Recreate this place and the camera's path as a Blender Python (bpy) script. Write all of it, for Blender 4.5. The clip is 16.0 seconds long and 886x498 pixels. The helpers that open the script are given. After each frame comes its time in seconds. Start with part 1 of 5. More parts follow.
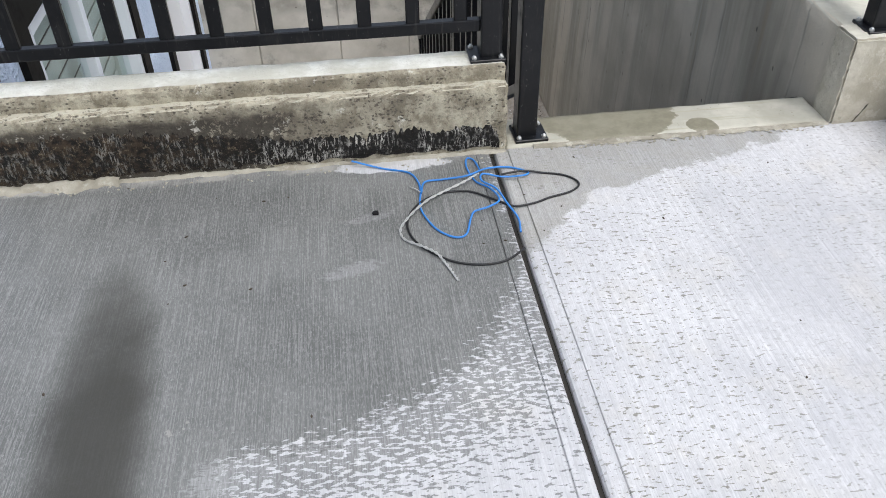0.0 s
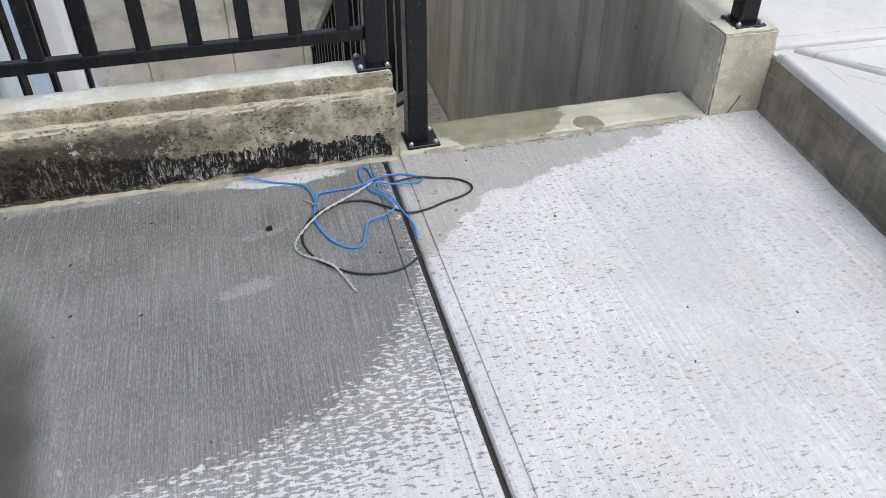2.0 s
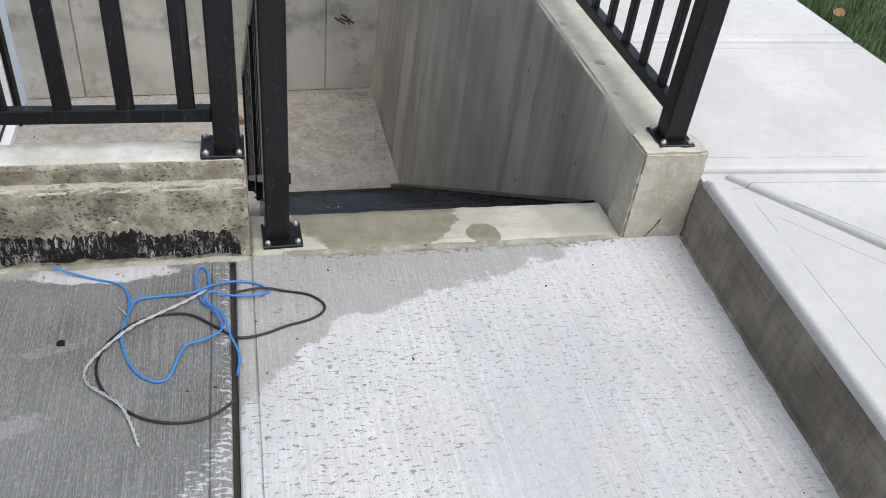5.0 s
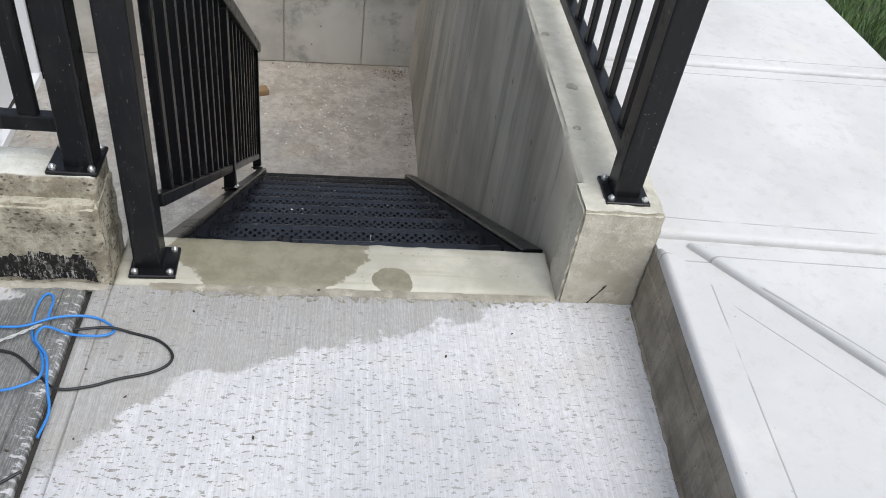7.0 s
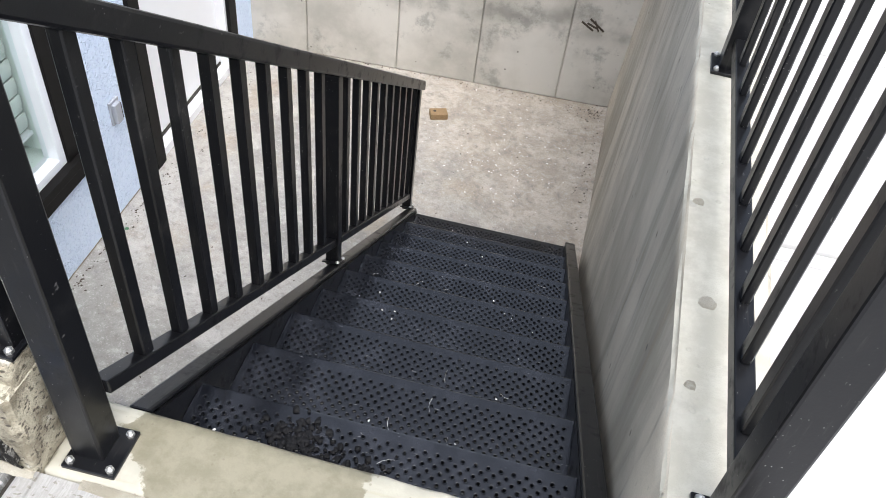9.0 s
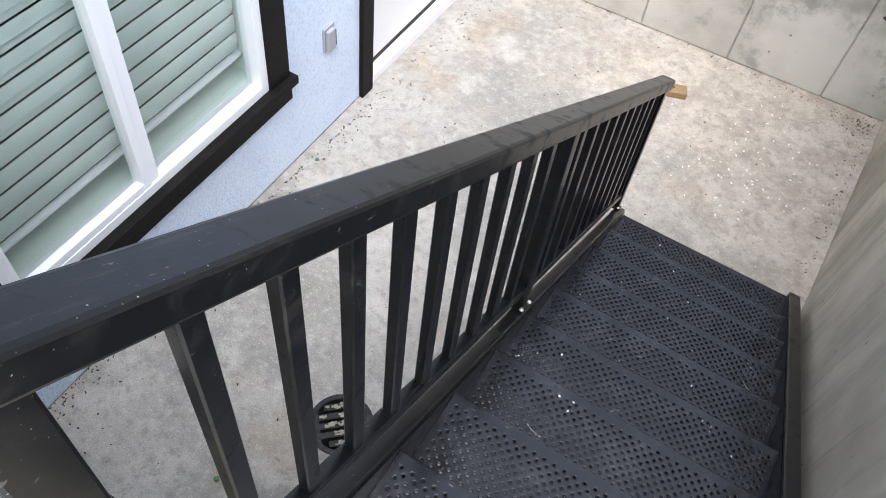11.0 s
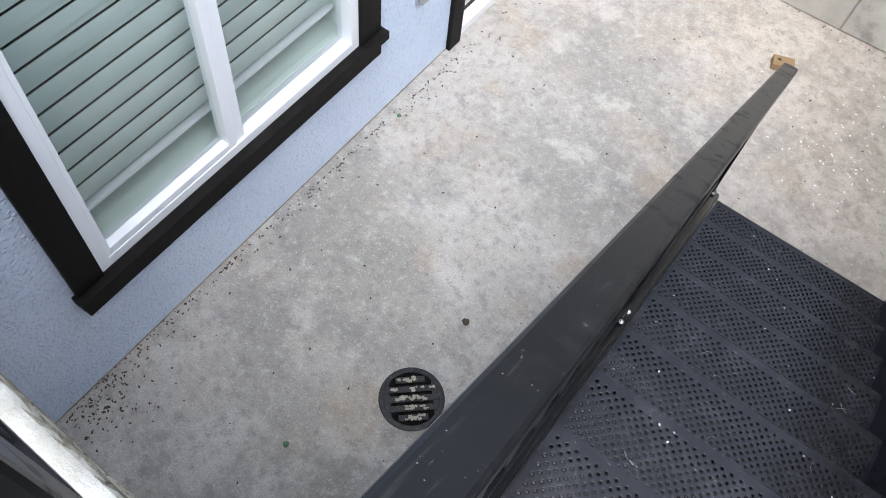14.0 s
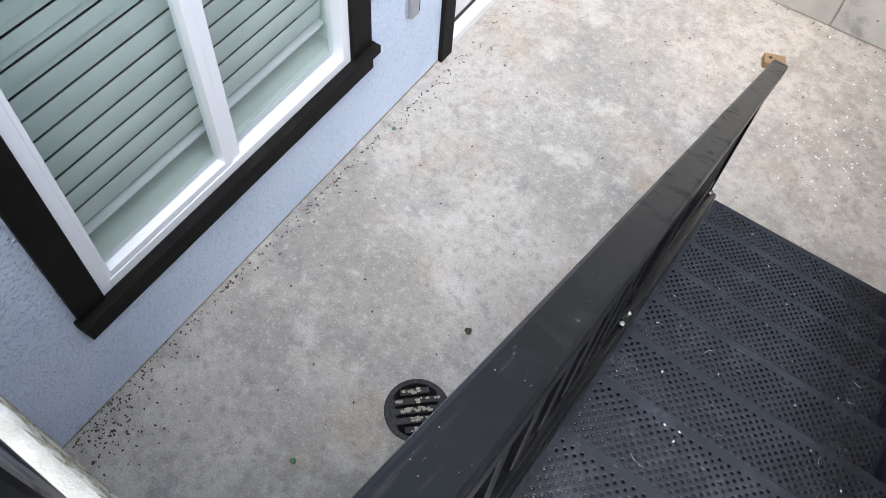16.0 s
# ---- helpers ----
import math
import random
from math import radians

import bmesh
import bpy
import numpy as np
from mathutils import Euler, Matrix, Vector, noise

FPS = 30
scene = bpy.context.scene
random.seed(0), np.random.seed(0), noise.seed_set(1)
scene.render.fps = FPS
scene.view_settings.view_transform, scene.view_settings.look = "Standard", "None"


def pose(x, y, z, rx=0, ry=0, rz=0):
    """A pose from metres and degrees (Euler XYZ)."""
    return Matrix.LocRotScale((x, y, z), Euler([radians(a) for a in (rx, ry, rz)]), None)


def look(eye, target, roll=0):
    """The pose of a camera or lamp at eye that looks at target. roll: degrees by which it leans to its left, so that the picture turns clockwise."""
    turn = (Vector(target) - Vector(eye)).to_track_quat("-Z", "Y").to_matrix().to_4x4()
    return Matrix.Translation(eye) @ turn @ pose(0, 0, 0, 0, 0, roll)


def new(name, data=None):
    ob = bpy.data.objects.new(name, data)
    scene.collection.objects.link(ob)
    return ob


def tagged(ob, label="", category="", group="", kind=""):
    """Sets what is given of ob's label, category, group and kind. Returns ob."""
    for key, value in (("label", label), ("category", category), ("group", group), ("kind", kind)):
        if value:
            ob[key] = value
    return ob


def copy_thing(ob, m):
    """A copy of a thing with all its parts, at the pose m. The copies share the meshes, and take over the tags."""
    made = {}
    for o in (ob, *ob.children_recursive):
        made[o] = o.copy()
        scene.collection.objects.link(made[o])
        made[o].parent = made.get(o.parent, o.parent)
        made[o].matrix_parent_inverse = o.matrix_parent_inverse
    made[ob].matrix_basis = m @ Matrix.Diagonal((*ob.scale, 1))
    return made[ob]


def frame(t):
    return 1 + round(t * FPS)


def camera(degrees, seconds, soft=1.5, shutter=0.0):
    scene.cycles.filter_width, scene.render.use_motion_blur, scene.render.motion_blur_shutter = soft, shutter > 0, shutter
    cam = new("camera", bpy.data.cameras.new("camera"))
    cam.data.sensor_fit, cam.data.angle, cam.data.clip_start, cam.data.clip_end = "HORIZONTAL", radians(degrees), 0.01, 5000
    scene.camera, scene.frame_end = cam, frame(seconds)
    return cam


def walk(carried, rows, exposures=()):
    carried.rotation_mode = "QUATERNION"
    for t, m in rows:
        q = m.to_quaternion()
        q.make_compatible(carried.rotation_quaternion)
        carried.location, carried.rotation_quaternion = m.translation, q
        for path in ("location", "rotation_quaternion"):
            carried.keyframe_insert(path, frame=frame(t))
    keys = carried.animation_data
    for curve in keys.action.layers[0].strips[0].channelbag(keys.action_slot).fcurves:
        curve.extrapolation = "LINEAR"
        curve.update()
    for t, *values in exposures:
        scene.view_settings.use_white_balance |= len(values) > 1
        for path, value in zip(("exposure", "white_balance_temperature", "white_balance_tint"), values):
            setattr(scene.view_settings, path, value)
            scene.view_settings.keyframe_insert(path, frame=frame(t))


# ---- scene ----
cam = camera(57.4, 16.0, 0.9)
PATH = [
    (0, (-0.078, 0.018, 1.348), (0.101, 1.567, 0.096), -1.1),
    (0.5, (-0.063, 0.014, 1.363), (0.172, 1.551, 0.104), -0.9),
    (1, (-0.05, 0.023, 1.355), (0.237, 1.553, 0.1), -0.3),
    (1.5, (-0.041, 0.014, 1.352), (0.293, 1.538, 0.099), -0.1),
    (2, (-0.033, 0.017, 1.358), (0.357, 1.531, 0.111), 0.1),
    (2.5, (-0.007, 0.021, 1.359), (0.454, 1.535, 0.138), 0.3),
    (3, (0.05, 0.036, 1.36), (0.571, 1.564, 0.18), 1.0),
    (3.5, (0.107, 0.123, 1.361), (0.633, 1.652, 0.185), 2.7),
    (4, (0.18, 0.254, 1.369), (0.707, 1.77, 0.177), 5.9),
    (6.5, (0.74, 0.634, 1.39), (1.085, 2.147, 0.129), 8.0),
    (7, (0.873, 0.748, 1.379), (1.149, 2.241, 0.077), 9.3),
    (7.5, (1.06, 0.873, 1.403), (1.172, 2.339, 0.048), 9.8),
    (8, (1.12, 1.077, 1.393), (1.139, 2.535, 0.024), 8.4),
    (8.5, (1.112, 1.303, 1.41), (1.084, 2.761, 0.041), 8.4),
    (9, (1.17, 1.535, 1.42), (0.954, 2.956, 0.029), 7.5),
    (9.5, (1.163, 1.736, 1.423), (0.782, 3.082, -0.006), 7.0),
    (12, (0.568, 2.304, 1.438), (0.051, 3.192, -0.278), 9.0),
    (12.5, (0.518, 2.316, 1.449), (0.039, 3.168, -0.296), 12.1),
    (13, (0.518, 2.317, 1.442), (0.037, 3.175, -0.3), 12.2),
    (13.5, (0.533, 2.307, 1.443), (0.039, 3.172, -0.291), 10.1),
    (14, (0.532, 2.304, 1.44), (0.026, 3.18, -0.285), 9.1),
    (14.5, (0.533, 2.307, 1.433), (0.019, 3.187, -0.289), 8.5),
    (15, (0.532, 2.31, 1.431), (0.009, 3.175, -0.294), 7.9),
    (15.5, (0.534, 2.31, 1.431), (0.005, 3.169, -0.296), 7.4),
    (16, (0.551, 2.301, 1.44), (0.023, 3.195, -0.269), 6.3),
]
EXPOSURES = [(0.0, 0.32, 6190, 9), (2.0, 0.22, 6190, 9), (2.5, 0.16, 6190, 9), (3.0, 0.04, 6170, 9), (3.5, 0.09, 6220, 9), (4.0, 0.16, 6220, 9), (6.5, 0.22, 6200, 9), (7.5, 0.26, 6200, 9), (8.0, 0.30, 6180, 9), (9.0, 1.05, 6260, 10), (9.5, 1.42, 6330, 11), (9.7, 1.42, 6330, 11), (12.0, 1.10, 6060, 11), (16.0, 1.10, 6060, 11)]
walk(cam, [(t, look(eye, target, roll)) for t, eye, target, roll in PATH], EXPOSURES)

# ---------------------------------------------------------------- light
world = bpy.data.worlds.new("overcast_sky")
scene.world = world
world.use_nodes = True
wn, wl = world.node_tree.nodes, world.node_tree.links
sky = wn.new("ShaderNodeTexSky")
sky.sky_type = "NISHITA"
sky.sun_disc = False
sky.sun_elevation, sky.sun_rotation = radians(62), radians(142)
sky.dust_density = 4.0
pale = wn.new("ShaderNodeHueSaturation")
pale.inputs["Saturation"].default_value = 0.5
wl.new(sky.outputs[0], pale.inputs["Color"])
wl.new(pale.outputs[0], wn["Background"].inputs[0])
wn["Background"].inputs[1].default_value = 0.15

sun_data = bpy.data.lights.new("sun", "SUN")
sun_data.energy, sun_data.angle, sun_data.color = 1.6, radians(75), (1.0, 0.97, 0.93)
sun = new("sun", sun_data)
sun.matrix_world = look((1.9, 0.55, 6.0), (0.0, 3.0, 0.0))

# ---------------------------------------------------------------- materials


def material(name):
    m = bpy.data.materials.new(name)
    m.use_nodes = True
    return m, m.node_tree.nodes, m.node_tree.links, m.node_tree.nodes["Principled BSDF"]


class Nodes:
    """Short hand for building node trees."""

    def __init__(self, name):
        self.m, self.n, self.l, self.b = material(name)
        self.pos = self.n.new("ShaderNodeNewGeometry").outputs["Position"]

    def put(self, socket, value):
        if isinstance(value, bpy.types.NodeSocket):
            self.l.new(value, socket)
        else:
            socket.default_value = value

    def math(self, op, a, b=0.0, c=0.0):
        n = self.n.new("ShaderNodeMath")
        n.operation = op
        for s, v in zip(n.inputs, (a, b, c)):
            self.put(s, v)
        return n.outputs[0]

    def xyz(self):
        n = self.n.new("ShaderNodeSeparateXYZ")
        self.l.new(self.pos, n.inputs[0])
        return n.outputs

    def stretch(self, scale, turn=0.0):
        n = self.n.new("ShaderNodeMapping")
        self.l.new(self.pos, n.inputs[0])
        n.inputs["Scale"].default_value = scale
        n.inputs["Rotation"].default_value = (0, 0, radians(turn))
        return n.outputs[0]

    def noise(self, scale, detail=4.0, rough=0.55, at=None):
        n = self.n.new("ShaderNodeTexNoise")
        n.inputs["Scale"].default_value, n.inputs["Detail"].default_value = scale, detail
        n.inputs["Roughness"].default_value = rough
        self.l.new(at or self.pos, n.inputs["Vector"])
        return n.outputs["Fac"]

    def cells(self, scale, at=None):
        n = self.n.new("ShaderNodeTexVoronoi")
        n.inputs["Scale"].default_value = scale
        self.l.new(at or self.pos, n.inputs["Vector"])
        return n.outputs["Distance"]

    def ramp(self, v, a, b, lo=0.0, hi=1.0):
        n = self.n.new("ShaderNodeMapRange")
        n.interpolation_type = "SMOOTHSTEP"
        for s, x in zip(list(n.inputs)[:5], (v, a, b, lo, hi)):
            self.put(s, x)
        return n.outputs[0]

    def mix(self, f, a, b, kind="MIX"):
        n = self.n.new("ShaderNodeMix")
        n.data_type, n.blend_type = "RGBA", kind
        self.put(n.inputs[0], f)
        for s, v in ((n.inputs[6], a), (n.inputs[7], b)):
            self.put(s, v if isinstance(v, bpy.types.NodeSocket) else (*v, 1.0))
        return n.outputs[2]

    def bump(self, h, strength=0.3, dist=0.004):
        n = self.n.new("ShaderNodeBump")
        n.inputs["Strength"].default_value, n.inputs["Distance"].default_value = strength, dist
        self.l.new(h, n.inputs["Height"])
        self.l.new(n.outputs[0], self.b.inputs["Normal"])

    def done(self, colour, rough=0.8, metal=0.0):
        self.put(self.b.inputs["Base Color"], colour if isinstance(colour, bpy.types.NodeSocket) else (*colour, 1.0))
        self.put(self.b.inputs["Roughness"], rough)
        self.put(self.b.inputs["Metallic"], metal)
        return self.m


def concrete(name, base, dark, light, blotch=1.6, pits=0.5, rough=0.85, pit_scale=60.0, bump=0.35, streak=0.0):
    """Cast concrete: clouds, stains, fine sand grain and small dark air holes."""
    k = Nodes(name)
    cloud = k.ramp(k.noise(blotch, 6.0, 0.62), 0.36, 0.66)
    col = k.mix(cloud, dark, base)
    pale = k.ramp(k.noise(blotch * 3.7, 5.0, 0.65), 0.52, 0.74)
    col = k.mix(k.math("MULTIPLY", pale, 0.7), col, light)
    if streak:
        run = k.ramp(k.noise(1.0, 5.0, 0.6, k.stretch((5.0, 5.0, 0.35))), 0.45, 0.7)
        col = k.mix(k.math("MULTIPLY", run, streak), col, dark)
    grain = k.noise(420.0, 3.0, 0.6)
    col = k.mix(k.ramp(grain, 0.3, 0.7, 0.0, 0.22), col, tuple(c * 0.55 for c in base))
    holes = k.ramp(k.cells(pit_scale), 0.06, 0.16, 1.0, 0.0)
    chance = k.ramp(k.noise(pit_scale * 0.22, 2.0), 0.56, 0.62)
    hole = k.math("MULTIPLY", k.math("MULTIPLY", holes, chance), pits)
    col = k.mix(hole, col, tuple(c * 0.25 for c in dark))
    k.bump(k.math("SUBTRACT", k.math("ADD", grain, k.noise(35.0, 4.0)), k.math("MULTIPLY", hole, 2.0)), bump)
    return k.done(col, rough)


def slab_material(name):
    """Broom-finished walkway with a damp area, drip marks and a dark spill; one sheet for both slabs."""
    k = Nodes(name)
    x, y, z = k.xyz()
    broom = k.math("ADD", k.math("MULTIPLY", k.noise(1.0, 3.0, 0.7, k.stretch((330.0, 5.0, 1.0), 0.3)), 0.5), k.math("MULTIPLY", k.noise(1.0, 4.0, 0.7, k.stretch((300.0, 60.0, 1.0), 0.3)), 0.5))
    dash = k.noise(1.0, 3.0, 0.55, k.stretch((47.0, 118.0, 1.0), 10.0))
    soft = k.noise(2.3, 5.0, 0.6)
    fine = k.noise(16.0, 4.0, 0.6)
    dry = k.mix(k.ramp(soft, 0.35, 0.68), (0.50, 0.50, 0.515), (0.635, 0.63, 0.635))
    dry = k.mix(k.ramp(k.noise(5.0, 4.0), 0.5, 0.72, 0.0, 0.5), dry, (0.58, 0.55, 0.50))
    dry = k.mix(k.ramp(broom, 0.40, 0.56, 0.34, 0.0), dry, (0.32, 0.32, 0.335))
    dry = k.mix(k.ramp(k.noise(60.0, 4.0, 0.7), 0.42, 0.62, 0.25, 0.0), dry, (0.36, 0.355, 0.35))
    drag = k.noise(1.0, 4.0, 0.75, k.stretch((95.0, 1.4, 1.0), 1.5))
    dry = k.mix(k.ramp(drag, 0.50, 0.64, 0.0, 0.26), dry, (0.34, 0.34, 0.35))
    dry = k.mix(k.ramp(drag, 0.46, 0.34, 0.0, 0.30), dry, (0.72, 0.715, 0.72))
    # damp area on the left slab: a rounded patch with a ragged rim
    ex = k.math("POWER", k.math("ABSOLUTE", k.math("DIVIDE", k.math("ADD", x, 0.80), 1.14)), 3.0)
    ey = k.math("POWER", k.math("ABSOLUTE", k.math("DIVIDE", k.math("SUBTRACT", y, 2.0), 0.95)), 3.0)
    d = k.math("SUBTRACT", 1.0, k.math("ADD", ex, ey))
    rag = k.math("MULTIPLY", k.math("SUBTRACT", k.noise(9.0, 6.0, 0.7), 0.5), 0.5)
    left = k.ramp(x, 0.326, 0.328, 1.0, 0.0)
    wet = k.ramp(k.math("ADD", k.math("ADD", d, rag), k.math("MULTIPLY", k.math("SUBTRACT", dash, 0.5), 0.7)), -0.05, 0.05)
    # drips just outside the rim, shaped by the broom marks
    near = k.ramp(d, -1.1, 0.0)
    drip = k.ramp(k.math("ADD", dash, k.math("MULTIPLY", near, 0.15)), 0.575, 0.615)
    wet = k.math("MAXIMUM", wet, k.math("MULTIPLY", drip, 0.8))
    reach = k.ramp(k.math("ADD", k.math("ADD", x, k.math("MULTIPLY", rag, 0.35)), k.math("MULTIPLY", k.math("SUBTRACT", dash, 0.5), 0.25)), -0.40, -0.48)
    wet = k.math("MAXIMUM", wet, reach)
    # two faint paler spots in the damp area, sky glare put into the colour
    for cx, cy, rx, ry in ((-0.065, 1.855, 0.07, 0.022), (-0.125, 1.632, 0.085, 0.028)):
        du = k.math("DIVIDE", k.math("SUBTRACT", x, cx), rx)
        dv = k.math("DIVIDE", k.math("SUBTRACT", k.math("SUBTRACT", y, cy), k.math("MULTIPLY", k.math("SUBTRACT", x, cx), 0.25)), ry)
        spot = k.math("ADD", k.math("ADD", k.math("MULTIPLY", du, du), k.math("MULTIPLY", dv, dv)), k.math("MULTIPLY", k.math("SUBTRACT", dash, 0.5), 5.0))
        wet = k.math("MULTIPLY", wet, k.ramp(spot, 0.4, 1.2, 0.84, 1.0))
    du = k.math("DIVIDE", k.math("SUBTRACT", x, 0.015), 0.165)
    dv = k.math("DIVIDE", k.math("SUBTRACT", y, 2.118), 0.042)
    foot = k.math("ADD", k.math("ADD", k.math("MULTIPLY", du, du), k.math("MULTIPLY", dv, dv)), k.math("MULTIPLY", k.math("SUBTRACT", k.noise(16.0, 4.0, 0.65), 0.5), 1.8))
    wet = k.math("MULTIPLY", wet, k.ramp(foot, 0.85, 1.15, 0.12, 1.0))
    wet = k.math("MULTIPLY", wet, left)
    # damp strip at the landing edge of the right slab
    lim = k.math("ADD", 1.80, k.math("SUBTRACT", k.math("MULTIPLY", k.math("SUBTRACT", x, 0.33), 0.31), k.ramp(x, 0.33, 0.60, 0.17, 0.0)))
    d2 = k.math("ADD", k.math("SUBTRACT", y, lim), k.math("MULTIPLY", k.math("SUBTRACT", k.noise(11.0, 5.0, 0.65), 0.5), 0.22))
    strip = k.math("MULTIPLY", k.ramp(d2, -0.012, 0.012), k.ramp(k.math("ADD", x, k.math("MULTIPLY", fine, 0.1)), 1.31, 1.35, 1.0, 0.0))
    strip = k.math("MULTIPLY", strip, k.ramp(fine, 0.3, 0.7, 0.50, 0.70))
    right = k.math("SUBTRACT", 1.0, left)
    dash2 = k.noise(1.0, 3.0, 0.6, k.stretch((75.0, 110.0, 1.0), -18.0))
    spots = k.math("MAXIMUM", k.ramp(dash, 0.602, 0.622), k.math("MULTIPLY", k.ramp(dash2, 0.625, 0.645), 0.8))
    fade = k.math("MULTIPLY", k.ramp(x, 0.35, 1.5, 1.0, 0.62), k.ramp(k.noise(2.6, 3.0), 0.30, 0.54, 0.25, 1.0))
    strip = k.math("MAXIMUM", strip, k.math("MULTIPLY", k.math("MULTIPLY", spots, fade), 0.95))
    wet = k.math("MAXIMUM", wet, k.math("MULTIPLY", strip, right))
    damp = k.mix(k.ramp(soft, 0.3, 0.7), (0.088, 0.090, 0.085), (0.158, 0.160, 0.153))
    damp = k.mix(k.ramp(broom, 0.44, 0.62, 0.0, 0.55), damp, (0.33, 0.33, 0.32))
    damp = k.mix(k.ramp(k.noise(130.0, 3.0, 0.7), 0.56, 0.72, 0.0, 0.5), damp, (0.36, 0.36, 0.35))
    damp = k.mix(k.ramp(x, -0.8, -1.6, 0.0, 0.10), damp, (0.30, 0.31, 0.315))
    damp = k.mix(right, damp, k.mix(k.ramp(fine, 0.3, 0.7), (0.150, 0.143, 0.116), (0.225, 0.214, 0.180)))
    damp = k.mix(k.math("MULTIPLY", right, k.ramp(broom, 0.46, 0.60, 0.0, 0.5)), damp, (0.36, 0.35, 0.31))
    col = k.mix(wet, dry, damp)
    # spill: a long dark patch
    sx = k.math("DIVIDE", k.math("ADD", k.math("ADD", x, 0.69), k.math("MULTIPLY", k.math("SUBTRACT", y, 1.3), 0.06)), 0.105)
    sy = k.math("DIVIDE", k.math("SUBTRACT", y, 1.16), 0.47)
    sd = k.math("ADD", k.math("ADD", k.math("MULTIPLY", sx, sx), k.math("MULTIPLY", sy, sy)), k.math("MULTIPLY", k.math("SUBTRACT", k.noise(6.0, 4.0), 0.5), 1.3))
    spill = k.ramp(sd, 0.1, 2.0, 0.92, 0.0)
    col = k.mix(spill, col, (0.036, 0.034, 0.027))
    # mortar smear at the parapet foot and a few pale scrapes
    edge = k.ramp(k.math("ADD", y, k.math("MULTIPLY", k.noise(14.0, 5.0, 0.7), 0.07)), 2.135, 2.15)
    scrape = k.ramp(k.math("ADD", k.noise(3.1, 6.0, 0.75), 0.0), 0.655, 0.675)
    col = k.mix(k.math("MULTIPLY", k.math("MAXIMUM", k.math("MULTIPLY", edge, k.ramp(k.noise(5.0, 4.0, 0.6), 0.42, 0.60, 0.08, 0.65)), k.math("MULTIPLY", scrape, 0.45)), left), col, (0.40, 0.385, 0.35))
    specks = k.math("MULTIPLY", k.ramp(k.cells(26.0), 0.035, 0.07, 1.0, 0.0), k.ramp(k.noise(7.0, 2.0), 0.55, 0.6))
    col = k.mix(k.math("MULTIPLY", specks, 0.6), col, (0.10, 0.085, 0.07))
    k.bump(k.math("ADD", k.math("MULTIPLY", broom, 1.0), k.math("MULTIPLY", k.noise(120.0, 3.0), 0.4)), 0.35, 0.003)
    return k.done(col, k.ramp(wet, 0.0, 1.0, 0.85, 0.55))


def threshold_material(name):
    k = Nodes(name)
    x, y, z = k.xyz()
    col = k.mix(k.ramp(k.noise(5.0, 5.0, 0.6), 0.35, 0.68), (0.37, 0.355, 0.292), (0.53, 0.51, 0.43))
    col = k.mix(k.ramp(k.noise(1.0, 4.0, 0.6, k.stretch((3.0, 40.0, 1.0))), 0.55, 0.7, 0.0, 0.5), col, (0.34, 0.32, 0.23))
    warp = k.math("MULTIPLY", k.math("SUBTRACT", k.noise(8.0, 6.0, 0.6), 0.5), 2.6)
    a = k.math("DIVIDE", k.math("SUBTRACT", x, 0.730), 0.250)
    b = k.math("DIVIDE", k.math("SUBTRACT", y, 2.27), 0.12)
    d = k.math("ADD", k.math("ADD", k.math("MULTIPLY", a, a), k.math("MULTIPLY", b, b)), warp)
    a2 = k.math("DIVIDE", k.math("SUBTRACT", x, 1.03), 0.05)
    b2 = k.math("DIVIDE", k.math("SUBTRACT", y, 2.195), 0.05)
    d2 = k.math("ADD", k.math("ADD", k.math("MULTIPLY", a2, a2), k.math("MULTIPLY", b2, b2)), warp)
    wet = k.ramp(k.math("MINIMUM", d, d2), 0.95, 1.05, 1.0, 0.0)
    soak = k.mix(k.ramp(k.noise(16.0, 6.0, 0.72), 0.36, 0.64), (0.165, 0.150, 0.098), (0.225, 0.207, 0.145))
    col = k.mix(k.math("MULTIPLY", wet, 0.92), col, soak)
    pits = k.math("MULTIPLY", k.ramp(k.cells(60.0), 0.10, 0.2, 1.0, 0.0), k.ramp(k.noise(12.0, 2.0), 0.5, 0.56))
    col = k.mix(k.math("MULTIPLY", pits, 0.5), col, (0.16, 0.14, 0.10))
    k.bump(k.noise(60.0, 4.0), 0.3)
    return k.done(col, k.ramp(wet, 0, 1, 0.8, 0.5))


